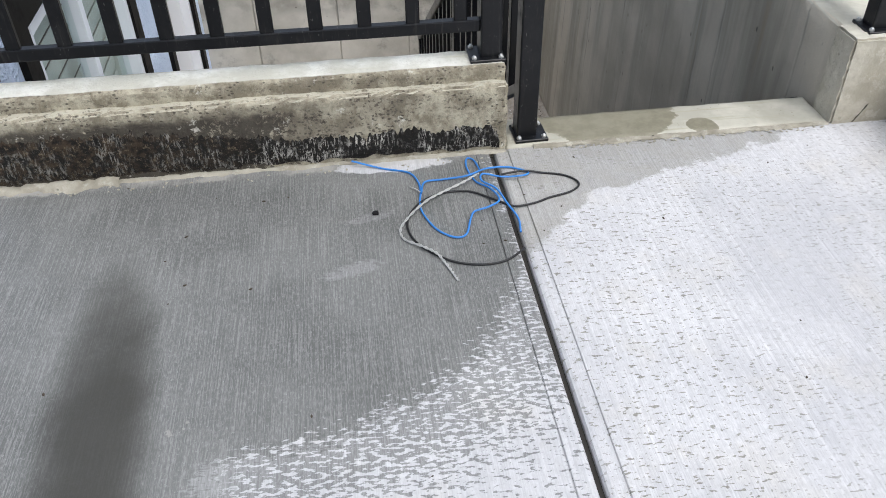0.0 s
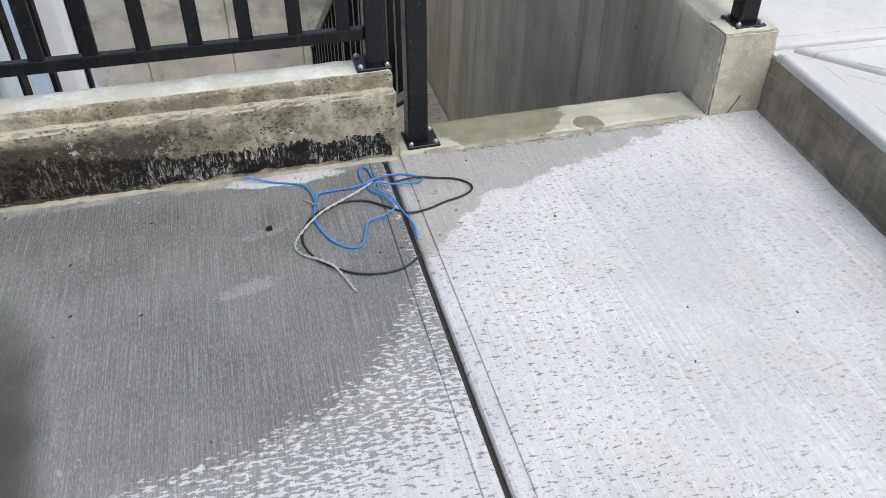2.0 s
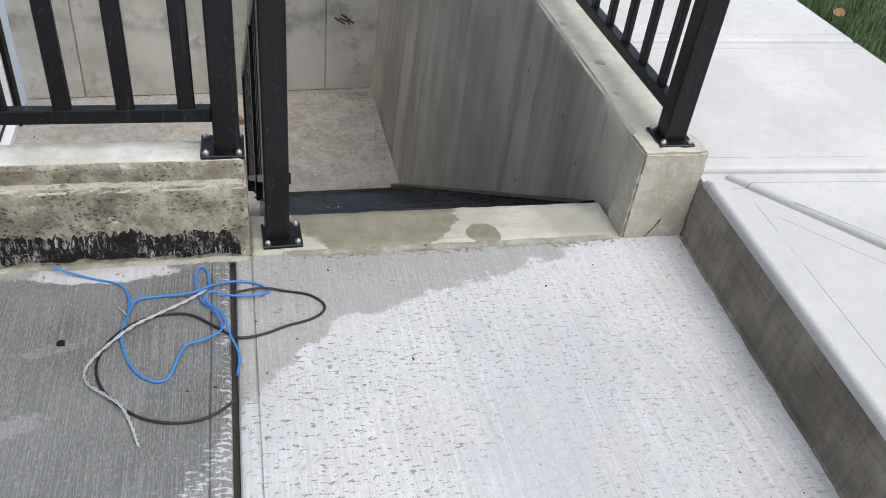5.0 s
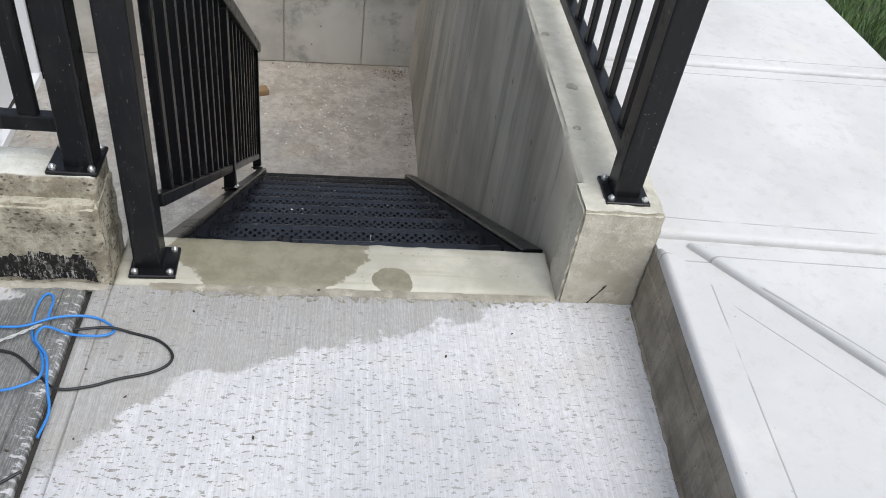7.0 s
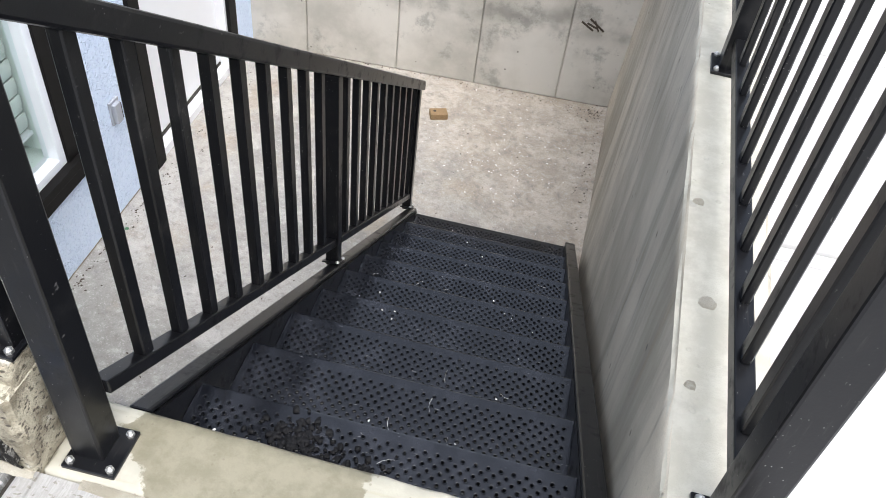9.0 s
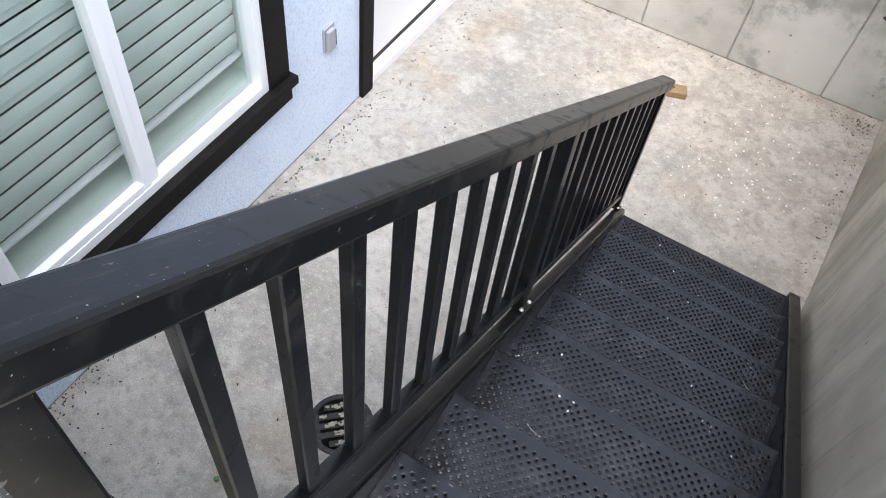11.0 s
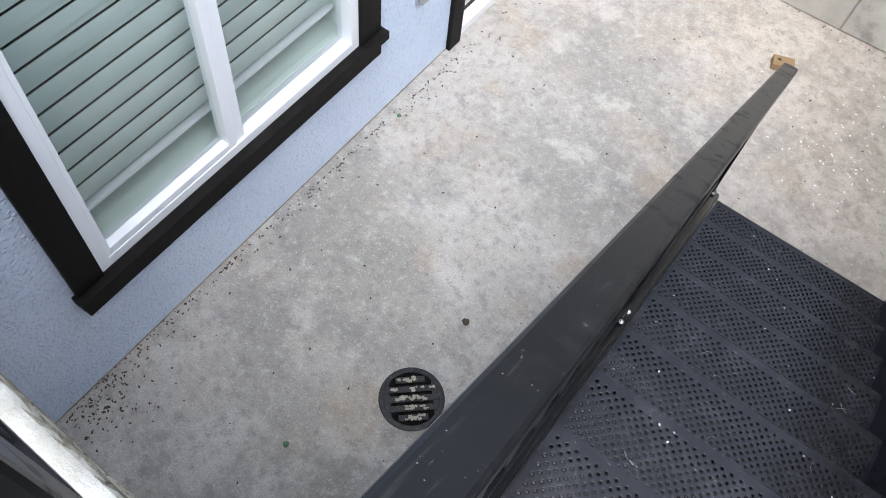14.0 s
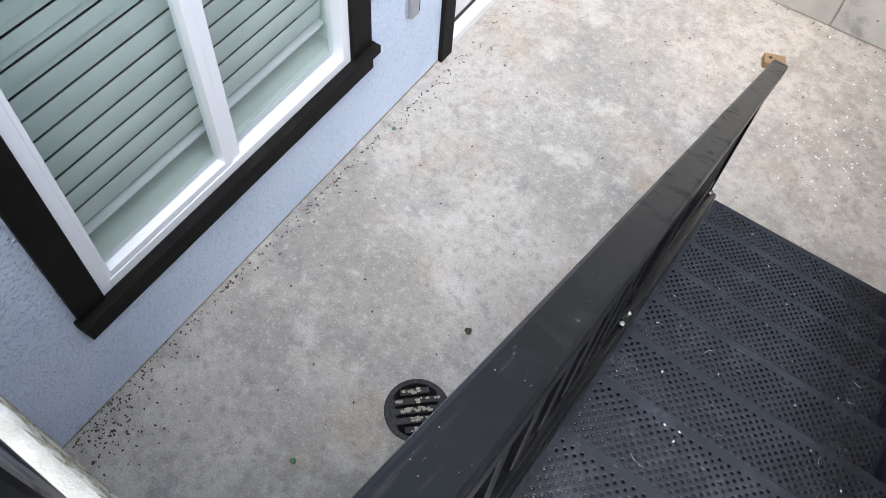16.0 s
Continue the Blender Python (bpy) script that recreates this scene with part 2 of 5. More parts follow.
def wall_face_material(name):
    """Old formed concrete of the retaining walls: tall board marks, dark runs, holes."""
    k = Nodes(name)
    x, y, z = k.xyz()
    geo = k.n.new("ShaderNodeNewGeometry")
    col = k.mix(k.ramp(k.noise(1.3, 6.0, 0.6), 0.35, 0.66), (0.40, 0.358, 0.285), (0.60, 0.545, 0.445))
    runs = k.ramp(k.noise(1.0, 5.0, 0.62, k.stretch((4.5, 4.5, 0.28))), 0.42, 0.68)
    col = k.mix(k.math("MULTIPLY", runs, 0.7), col, (0.235, 0.212, 0.165))
    board = k.ramp(k.math("PINGPONG", k.math("ADD", y, k.math("MULTIPLY", k.noise(2.0, 3.0), 0.03)), 0.31), 0.0, 0.012, 1.0, 0.0)
    patchy = k.ramp(k.noise(3.0, 3.0), 0.4, 0.6)
    col = k.mix(k.math("MULTIPLY", k.math("MULTIPLY", board, patchy), 0.55), col, (0.19, 0.182, 0.16))
    rust = k.ramp(k.noise(1.0, 4.0, 0.6, k.stretch((14.0, 14.0, 0.9))), 0.64, 0.74)
    col = k.mix(k.math("MULTIPLY", rust, 0.4), col, (0.30, 0.24, 0.15))
    holes = k.math("MULTIPLY", k.ramp(k.cells(19.0, k.stretch((1.0, 1.0, 0.55))), 0.07, 0.14, 1.0, 0.0), k.ramp(k.noise(5.0, 2.0), 0.47, 0.54))
    weep = k.ramp(k.noise(1.0, 5.0, 0.7, k.stretch((17.0, 17.0, 1.1))), 0.60, 0.70)
    col = k.mix(k.math("MULTIPLY", k.math("MULTIPLY", weep, patchy), 0.5), col, (0.15, 0.14, 0.115))
    col = k.mix(k.math("MULTIPLY", holes, 0.75), col, (0.06, 0.055, 0.05))
    grain = k.noise(300.0, 3.0)
    col = k.mix(k.ramp(grain, 0.3, 0.7, 0.0, 0.18), col, (0.14, 0.14, 0.13))
    # the weathered crown is paler than the formed faces
    n = k.n.new("ShaderNodeSeparateXYZ")
    k.l.new(geo.outputs["True Normal"], n.inputs[0])
    crown = k.ramp(n.outputs[2], 0.6, 0.9)
    top = k.mix(k.ramp(k.noise(13.0, 6.0, 0.7), 0.36, 0.66), (0.46, 0.44, 0.365), (0.56, 0.54, 0.46))
    top = k.mix(k.math("MULTIPLY", k.math("MULTIPLY", k.ramp(k.cells(11.0), 0.10, 0.16, 1.0, 0.0), k.ramp(k.noise(3.0, 1.0), 0.5, 0.6)), 0.4), top, (0.3, 0.28, 0.24))
    col = k.mix(crown, col, top)
    k.bump(k.math("SUBTRACT", k.math("ADD", k.noise(22.0, 5.0), k.math("MULTIPLY", grain, 0.5)), k.math("ADD", k.math("MULTIPLY", holes, 2.0), board)), 0.35, 0.006)
    return k.done(col, 0.82)


def wall_end_material(name):
    """Rough wall end: grey-beige, pitted, with cream patches and a cream crown."""
    k = Nodes(name)
    geo = k.n.new("ShaderNodeNewGeometry")
    n = k.n.new("ShaderNodeSeparateXYZ")
    k.l.new(geo.outputs["True Normal"], n.inputs[0])
    col = k.mix(k.ramp(k.noise(8.0, 6.0, 0.7), 0.36, 0.64), (0.40, 0.365, 0.285), (0.53, 0.495, 0.405))
    pale = k.ramp(k.noise(19.0, 6.0, 0.75), 0.55, 0.63)
    col = k.mix(k.math("MULTIPLY", pale, 0.55), col, (0.58, 0.55, 0.46))
    pin = k.ramp(k.noise(1.0, 4.0, 0.65, k.stretch((70.0, 70.0, 80.0))), 0.60, 0.66)
    big = k.math("MULTIPLY", k.ramp(k.cells(34.0), 0.14, 0.26, 1.0, 0.0), k.ramp(k.noise(9.0, 2.0), 0.5, 0.58))
    holes = k.math("MAXIMUM", k.math("MULTIPLY", pin, 0.7), big)
    holes = k.math("MULTIPLY", holes, k.ramp(k.noise(4.0, 3.0), 0.40, 0.62, 0.15, 1.0))
    col = k.mix(k.math("MULTIPLY", holes, k.ramp(n.outputs[2], 0.6, 0.9, 0.60, 0.15)), col, (0.16, 0.135, 0.10))
    x, y, z = k.xyz()
    crack = k.math("ABSOLUTE", k.math("SUBTRACT", k.math("ADD", x, k.math("MULTIPLY", k.noise(60.0, 3.0), 0.010)), k.math("MULTIPLY_ADD", z, 0.55, 1.519)))
    crack = k.math("MULTIPLY", k.math("MULTIPLY", k.ramp(crack, 0.0015, 0.0035, 1.0, 0.0), k.ramp(z, 0.06, 0.07, 1.0, 0.0)), k.ramp(y, 2.165, 2.17, 1.0, 0.0))
    col = k.mix(crack, col, (0.05, 0.04, 0.03))
    top = k.mix(k.ramp(k.noise(15.0, 6.0, 0.7), 0.36, 0.66), (0.46, 0.44, 0.365), (0.58, 0.56, 0.48))
    col = k.mix(k.ramp(n.outputs[2], 0.6, 0.9), col, top)
    k.bump(k.math("SUBTRACT", k.math("ADD", k.noise(40.0, 6.0, 0.7), k.noise(150.0, 3.0)), k.math("MULTIPLY", k.math("MAXIMUM", holes, crack), 1.5)), 0.42, 0.007)
    return k.done(col, 0.9)


def parapet_material(name):
    k = Nodes(name)
    geo = k.n.new("ShaderNodeNewGeometry")
    n = k.n.new("ShaderNodeSeparateXYZ")
    k.l.new(geo.outputs["True Normal"], n.inputs[0])
    crown = k.ramp(n.outputs[2], 0.75, 0.93)
    x, y, z = k.xyz()
    face = k.mix(k.ramp(k.noise(13.0, 6.0, 0.72), 0.38, 0.62), (0.20, 0.175, 0.125), (0.43, 0.395, 0.30))
    face = k.mix(k.ramp(k.noise(3.0, 5.0, 0.7), 0.5, 0.68, 0.0, 0.75), face, (0.135, 0.115, 0.085))
    soot = k.math("ADD", k.math("MULTIPLY", k.ramp(x, 0.05, -0.6), 0.30), k.math("ADD", k.noise(46.0, 6.0, 0.78), k.math("MULTIPLY", k.math("SUBTRACT", k.noise(7.0, 4.0), 0.5), 0.5)))
    face = k.mix(k.math("MULTIPLY", k.ramp(soot, 0.60, 0.72, 0.0, 0.9), k.ramp(k.math("ADD", z, k.math("MULTIPLY", k.noise(20.0, 3.0), 0.06)), 0.235, 0.20)), face, (0.032, 0.026, 0.020))
    pale = k.ramp(k.noise(17.0, 6.0, 0.75), 0.60, 0.68)
    face = k.mix(k.math("MULTIPLY", pale, 0.8), face, (0.60, 0.575, 0.50))
    top = k.mix(k.ramp(k.noise(6.0, 6.0, 0.65), 0.35, 0.66), (0.50, 0.49, 0.42), (0.72, 0.715, 0.66))
    top = k.mix(k.ramp(k.noise(1.0, 5.0, 0.6, k.stretch((2.5, 26.0, 1.0))), 0.56, 0.70, 0.0, 0.55), top, (0.46, 0.44, 0.33))
    scuff = k.ramp(k.noise(1.0, 4.0, 0.7, k.stretch((60.0, 130.0, 1.0))), 0.66, 0.70)
    top = k.mix(k.math("MULTIPLY", scuff, 0.5), top, (0.26, 0.25, 0.22))
    crown = k.math("MULTIPLY", k.math("MULTIPLY", crown, k.ramp(z, 0.246, 0.262)), k.ramp(k.math("ADD", y, k.math("MULTIPLY", k.noise(20.0, 4.0), 0.012)), 2.196, 2.206))
    ledge = k.math("MULTIPLY", k.ramp(n.outputs[2], 0.6, 0.9), k.ramp(z, 0.246, 0.236))
    face = k.mix(k.math("MULTIPLY", k.math("MULTIPLY", ledge, k.ramp(z, 0.19, 0.205)), k.ramp(k.noise(30.0, 5.0, 0.7), 0.35, 0.5)), face, (0.44, 0.415, 0.33))
    col = k.mix(crown, face, top)
    holes = k.math("MULTIPLY", k.ramp(k.cells(64.0, k.stretch((0.75, 1.0, 1.2))), 0.14, 0.30, 1.0, 0.0), k.ramp(k.noise(12.0, 2.0), 0.44, 0.52))
    holes = k.math("MULTIPLY", holes, k.ramp(n.outputs[2], 0.75, 0.93, 0.9, 0.12))
    pin = k.ramp(k.noise(1.0, 3.0, 0.6, k.stretch((75.0, 75.0, 110.0))), 0.565, 0.62)
    holes = k.math("MAXIMUM", holes, k.math("MULTIPLY", k.math("MULTIPLY", pin, k.ramp(k.noise(5.5, 4.0, 0.6), 0.40, 0.60, 0.25, 1.0)), k.ramp(crown, 0.0, 1.0, 0.85, 0.05)))
    col = k.mix(holes, col, (0.075, 0.062, 0.048))
    k.bump(k.math("SUBTRACT", k.math("ADD", k.noise(45.0, 5.0, 0.65), k.noise(160.0, 3.0)), k.math("MULTIPLY", holes, 1.6)), 0.55, 0.006)
    return k.done(col, 0.9)


def kerb_material(name):
    """Kerb face: brown damp concrete with short drip runs and a paler dusty band."""
    k = Nodes(name)
    col = k.mix(k.ramp(k.noise(4.0, 6.0, 0.68), 0.36, 0.64), (0.150, 0.128, 0.098), (0.290, 0.258, 0.208))
    run = k.ramp(k.noise(1.0, 5.0, 0.7, k.stretch((26.0, 26.0, 3.0))), 0.46, 0.66)
    col = k.mix(k.math("MULTIPLY", run, 0.6), col, (0.115, 0.102, 0.080))
    pale = k.ramp(k.noise(1.0, 5.0, 0.7, k.stretch((9.0, 5.0, 55.0))), 0.55, 0.68)
    col = k.mix(k.math("MULTIPLY", pale, 0.3), col, (0.38, 0.36, 0.31))
    pits = k.math("MULTIPLY", k.ramp(k.cells(70.0), 0.10, 0.2, 1.0, 0.0), k.ramp(k.noise(14.0, 2.0), 0.5, 0.56))
    col = k.mix(k.math("MULTIPLY", pits, 0.7), col, (0.05, 0.045, 0.035))
    k.bump(k.math("SUBTRACT", k.math("ADD", k.noise(40.0, 5.0, 0.65), k.noise(200.0, 2.0)), pits), 0.5, 0.005)
    return k.done(col, 0.85)


def far_wall_material(name):
    k = Nodes(name)
    x, y, z = k.xyz()
    col = k.mix(k.ramp(k.noise(1.5, 6.0, 0.62), 0.36, 0.66), (0.40, 0.382, 0.335), (0.58, 0.555, 0.50))
    warp = k.math("MULTIPLY", k.noise(3.0, 4.0), 0.22)
    lift = k.ramp(k.math("ABSOLUTE", k.math("ADD", k.math("ADD", z, 1.30), k.math("SUBTRACT", warp, 0.11))), 0.02, 0.13, 0.6, 0.0)
    col = k.mix(k.math("MULTIPLY", lift, k.ramp(k.noise(4.0, 4.0), 0.4, 0.62)), col, (0.20, 0.19, 0.165))
    smear = k.ramp(k.noise(2.4, 6.0, 0.7), 0.57, 0.68)
    # blotches that darken the wall towards its top
    upper_blotch = k.math("MULTIPLY", k.ramp(k.noise(1.0, 6.0, 0.68, k.stretch((3.2, 3.2, 1.1))), 0.36, 0.58), k.ramp(k.math("ADD", z, k.math("MULTIPLY", k.noise(2.0, 4.0), 0.8)), -0.8, 0.0))
    col = k.mix(k.math("MULTIPLY", upper_blotch, 0.88), col, (0.19, 0.182, 0.165))
    col = k.mix(k.math("MULTIPLY", smear, 0.6), col, (0.21, 0.205, 0.185))
    holes = k.math("MULTIPLY", k.ramp(k.cells(15.0), 0.07, 0.14, 1.0, 0.0), k.ramp(k.noise(4.0, 2.0), 0.52, 0.6))
    col = k.mix(k.math("MULTIPLY", holes, 0.7), col, (0.10, 0.09, 0.075))
    k.bump(k.math("SUBTRACT", k.noise(24.0, 5.0), k.math("MULTIPLY", holes, 1.5)), 0.3, 0.006)
    return k.done(col, 0.85)


def pit_floor_material(name):
    k = Nodes(name)
    x, y, z = k.xyz()
    col = k.mix(k.ramp(k.noise(1.2, 6.0, 0.6), 0.36, 0.64), (0.29, 0.28, 0.262), (0.43, 0.412, 0.382))
    col = k.mix(k.ramp(k.noise(3.8, 6.0, 0.65), 0.50, 0.66, 0.0, 0.7), col, (0.52, 0.505, 0.48))
    col = k.mix(k.ramp(k.noise(2.1, 5.0, 0.6, k.stretch((1.0, 1.0, 1.0), 40.0)), 0.52, 0.68, 0.0, 0.55), col, (0.37, 0.29, 0.20))
    grey = k.ramp(k.noise(4.6, 5.0, 0.65), 0.56, 0.68)
    col = k.mix(k.math("MULTIPLY", grey, 0.55), col, (0.205, 0.205, 0.212))
    tan = k.math("ADD", k.math("ADD", k.math("MULTIPLY", x, 0.45), k.math("MULTIPLY", k.math("SUBTRACT", y, 4.9), 0.30)), k.math("MULTIPLY", k.math("SUBTRACT", k.noise(1.7, 5.0, 0.65), 0.5), 1.6))
    col = k.mix(k.ramp(tan, -0.1, 0.7, 0.0, 0.75), col, k.mix(k.ramp(k.noise(6.0, 5.0, 0.7), 0.4, 0.62), (0.40, 0.335, 0.262), (0.57, 0.50, 0.415)))
    blot = k.noise(22.0, 6.0, 0.75)
    col = k.mix(k.ramp(blot, 0.36, 0.50, 0.55, 0.0), col, (0.21, 0.20, 0.18))
    col = k.mix(k.ramp(blot, 0.54, 0.66, 0.0, 0.5), col, (0.56, 0.55, 0.53))
    grain = k.noise(170.0, 4.0, 0.7)
    col = k.mix(k.ramp(grain, 0.40, 0.68, 0.0, 0.45), col, (0.17, 0.165, 0.15))
    col = k.mix(k.ramp(k.noise(95.0, 3.0, 0.6), 0.58, 0.68, 0.0, 0.5), col, (0.56, 0.55, 0.53))
    specks = k.math("MULTIPLY", k.ramp(k.cells(34.0), 0.05, 0.10, 1.0, 0.0), k.ramp(k.noise(6.0, 2.0), 0.52, 0.6))
    col = k.mix(k.math("MULTIPLY", specks, 0.8), col, (0.11, 0.095, 0.075))
    k.bump(k.math("ADD", grain, k.noise(30.0, 4.0)), 0.3, 0.004)
    return k.done(col, 0.78)


def stucco_material(name):
    k = Nodes(name)
    lumps = k.noise(52.0, 5.0, 0.66)
    dabs = k.ramp(k.cells(58.0), 0.10, 0.5, 1.0, 0.0)
    col = k.mix(k.ramp(k.noise(2.0, 4.0), 0.35, 0.65), (0.60, 0.71, 0.90), (0.67, 0.78, 0.95))
    # relief shading painted in: grain tops paler, hollows darker
    col = k.mix(k.ramp(lumps, 0.35, 0.7, 0.0, 0.25), col, (0.74, 0.81, 0.92))
    col = k.mix(k.ramp(lumps, 0.34, 0.48, 0.4, 0.0), col, (0.40, 0.48, 0.64))
    k.bump(k.math("ADD", lumps, k.math("MULTIPLY", dabs, 0.7)), 0.7, 0.012)
    return k.done(col, 0.85)


def paint(name, colour, rough, scuff=0.12, scale=30.0, metal=0.0, bump=0.04, shine=0.5):
    k = Nodes(name)
    k.b.inputs["Specular IOR Level"].default_value = shine
    f = k.ramp(k.noise(scale, 5.0, 0.65), 0.45, 0.72)
    col = k.mix(k.math("MULTIPLY", f, scuff), colour, tuple(min(1.0, c * 1.5 + 0.035) for c in colour))
    k.bump(k.noise(scale * 8, 3.0), bump, 0.002)
    return k.done(col, k.ramp(f, 0.0, 1.0, rough, min(1.0, rough + 0.16)), metal)


def black_metal_material(name):
    k = Nodes(name)
    dust = k.ramp(k.noise(14.0, 6.0, 0.7), 0.48, 0.72)
    col = k.mix(k.math("MULTIPLY", dust, 0.10), (0.0055, 0.0058, 0.0070), (0.060, 0.058, 0.055))
    marks = k.math("MULTIPLY", k.ramp(k.cells(95.0), 0.05, 0.11, 1.0, 0.0), k.ramp(k.noise(11.0, 2.0), 0.53, 0.60))
    col = k.mix(k.math("MULTIPLY", marks, 0.75), col, (0.42, 0.41, 0.39))
    rub = k.ramp(k.noise(1.0, 5.0, 0.7, k.stretch((90.0, 5.0, 9.0), 4.0)), 0.56, 0.70)
    col = k.mix(k.math("MULTIPLY", rub, 0.20), col, (0.10, 0.093, 0.085))
    fleck = k.ramp(k.noise(1.0, 3.0, 0.6, k.stretch((160.0, 40.0, 60.0), 12.0)), 0.68, 0.72)
    col = k.mix(k.math("MULTIPLY", fleck, 0.35), col, (0.22, 0.21, 0.20))
    k.bump(k.noise(240.0, 3.0), 0.05, 0.002)
    k.b.inputs["Specular IOR Level"].default_value = 0.33
    return k.done(col, k.ramp(dust, 0, 1, 0.28, 0.50))


def tread_material(name):
    k = Nodes(name)
    worn = k.ramp(k.noise(9.0, 6.0, 0.7), 0.44, 0.70)
    col = k.mix(k.math("MULTIPLY", worn, 0.5), (0.0065, 0.0072, 0.0098), (0.036, 0.039, 0.050))
    marks = k.math("MULTIPLY", k.ramp(k.noise(1.0, 3.0, 0.6, k.stretch((24.0, 190.0, 50.0), 35.0)), 0.70, 0.73), 0.5)
    col = k.mix(marks, col, (0.30, 0.30, 0.30))
    k.bump(k.noise(330.0, 3.0), 0.06, 0.002)
    k.b.inputs["Specular IOR Level"].default_value = 0.75
    return k.done(col, k.ramp(worn, 0, 1, 0.14, 0.25))


def tar_material(name):
    k = Nodes(name)
    x, y, z = k.xyz()
    streak = k.math("MAXIMUM", k.ramp(k.noise(1.0, 6.0, 0.8, k.stretch((105.0, 20.0, 24.0), 0.0)), 0.52, 0.58), k.ramp(k.noise(46.0, 6.0, 0.8), 0.57, 0.62))
    patch = k.ramp(k.noise(9.0, 5.0, 0.65), 0.42, 0.60)
    brown = k.ramp(x, -0.25, -0.85, 0.0, 0.7)
    col = k.mix(k.math("MULTIPLY", brown, k.ramp(k.noise(34.0, 5.0, 0.7), 0.42, 0.62)), (0.012, 0.011, 0.010), (0.075, 0.052, 0.032))
    grit = k.noise(75.0, 6.0, 0.8)
    col = k.mix(k.math("MULTIPLY", k.ramp(grit, 0.56, 0.64), k.ramp(x, 0.1, -0.6, 0.15, 0.75)), col, (0.21, 0.165, 0.11))
    col = k.mix(k.ramp(grit, 0.36, 0.44, 0.9, 0.0), col, (0.010, 0.009, 0.008))
    col = k.mix(k.math("MULTIPLY", k.math("MULTIPLY", streak, patch), k.ramp(x, -0.7, 0.0, 0.4, 0.95)), col, (0.55, 0.53, 0.48))
    k.bump(grit, 0.9, 0.010)
    k.b.inputs["Specular IOR Level"].default_value = 0.2
    return k.done(col, 0.7)


def grass_material(name):
    k = Nodes(name)
    n = k.n.new("ShaderNodeNewGeometry")
    col = k.mix(n.outputs["Random Per Island"], (0.040, 0.085, 0.022), (0.095, 0.165, 0.045))
    col = k.mix(k.ramp(k.noise(8.0, 3.0), 0.55, 0.7, 0.0, 0.5), col, (0.11, 0.12, 0.045))
    return k.done(col, 0.6)


def lawn_soil_material(name):
    k = Nodes(name)
    col = k.mix(k.ramp(k.noise(14.0, 5.0), 0.38, 0.62), (0.030, 0.048, 0.016), (0.060, 0.095, 0.028))
    k.bump(k.noise(60.0, 4.0), 0.6, 0.02)
    return k.done(col, 0.9)


def blind_material(name):
    k = Nodes(name)
    col = k.mix(k.ramp(k.noise(3.0, 3.0), 0.4, 0.6), (0.60, 0.67, 0.66), (0.66, 0.73, 0.715))
    return k.done(col, 0.5)


def glass_material(name):
    k = Nodes(name)
    out = k.n["Material Output"]
    clear = k.n.new("ShaderNodeBsdfTransparent")
    clear.inputs[0].default_value = (0.88, 0.96, 0.95, 1)
    gloss = k.n.new("ShaderNodeBsdfGlossy")
    gloss.inputs["Roughness"].default_value = 0.015
    fres = k.n.new("ShaderNodeFresnel")
    fres.inputs[0].default_value = 1.5
    blend = k.n.new("ShaderNodeMixShader")
    k.l.new(fres.outputs[0], blend.inputs[0])
    k.l.new(clear.outputs[0], blend.inputs[1])
    k.l.new(gloss.outputs[0], blend.inputs[2])
    k.l.new(blend.outputs[0], out.inputs[0])
    return k.m


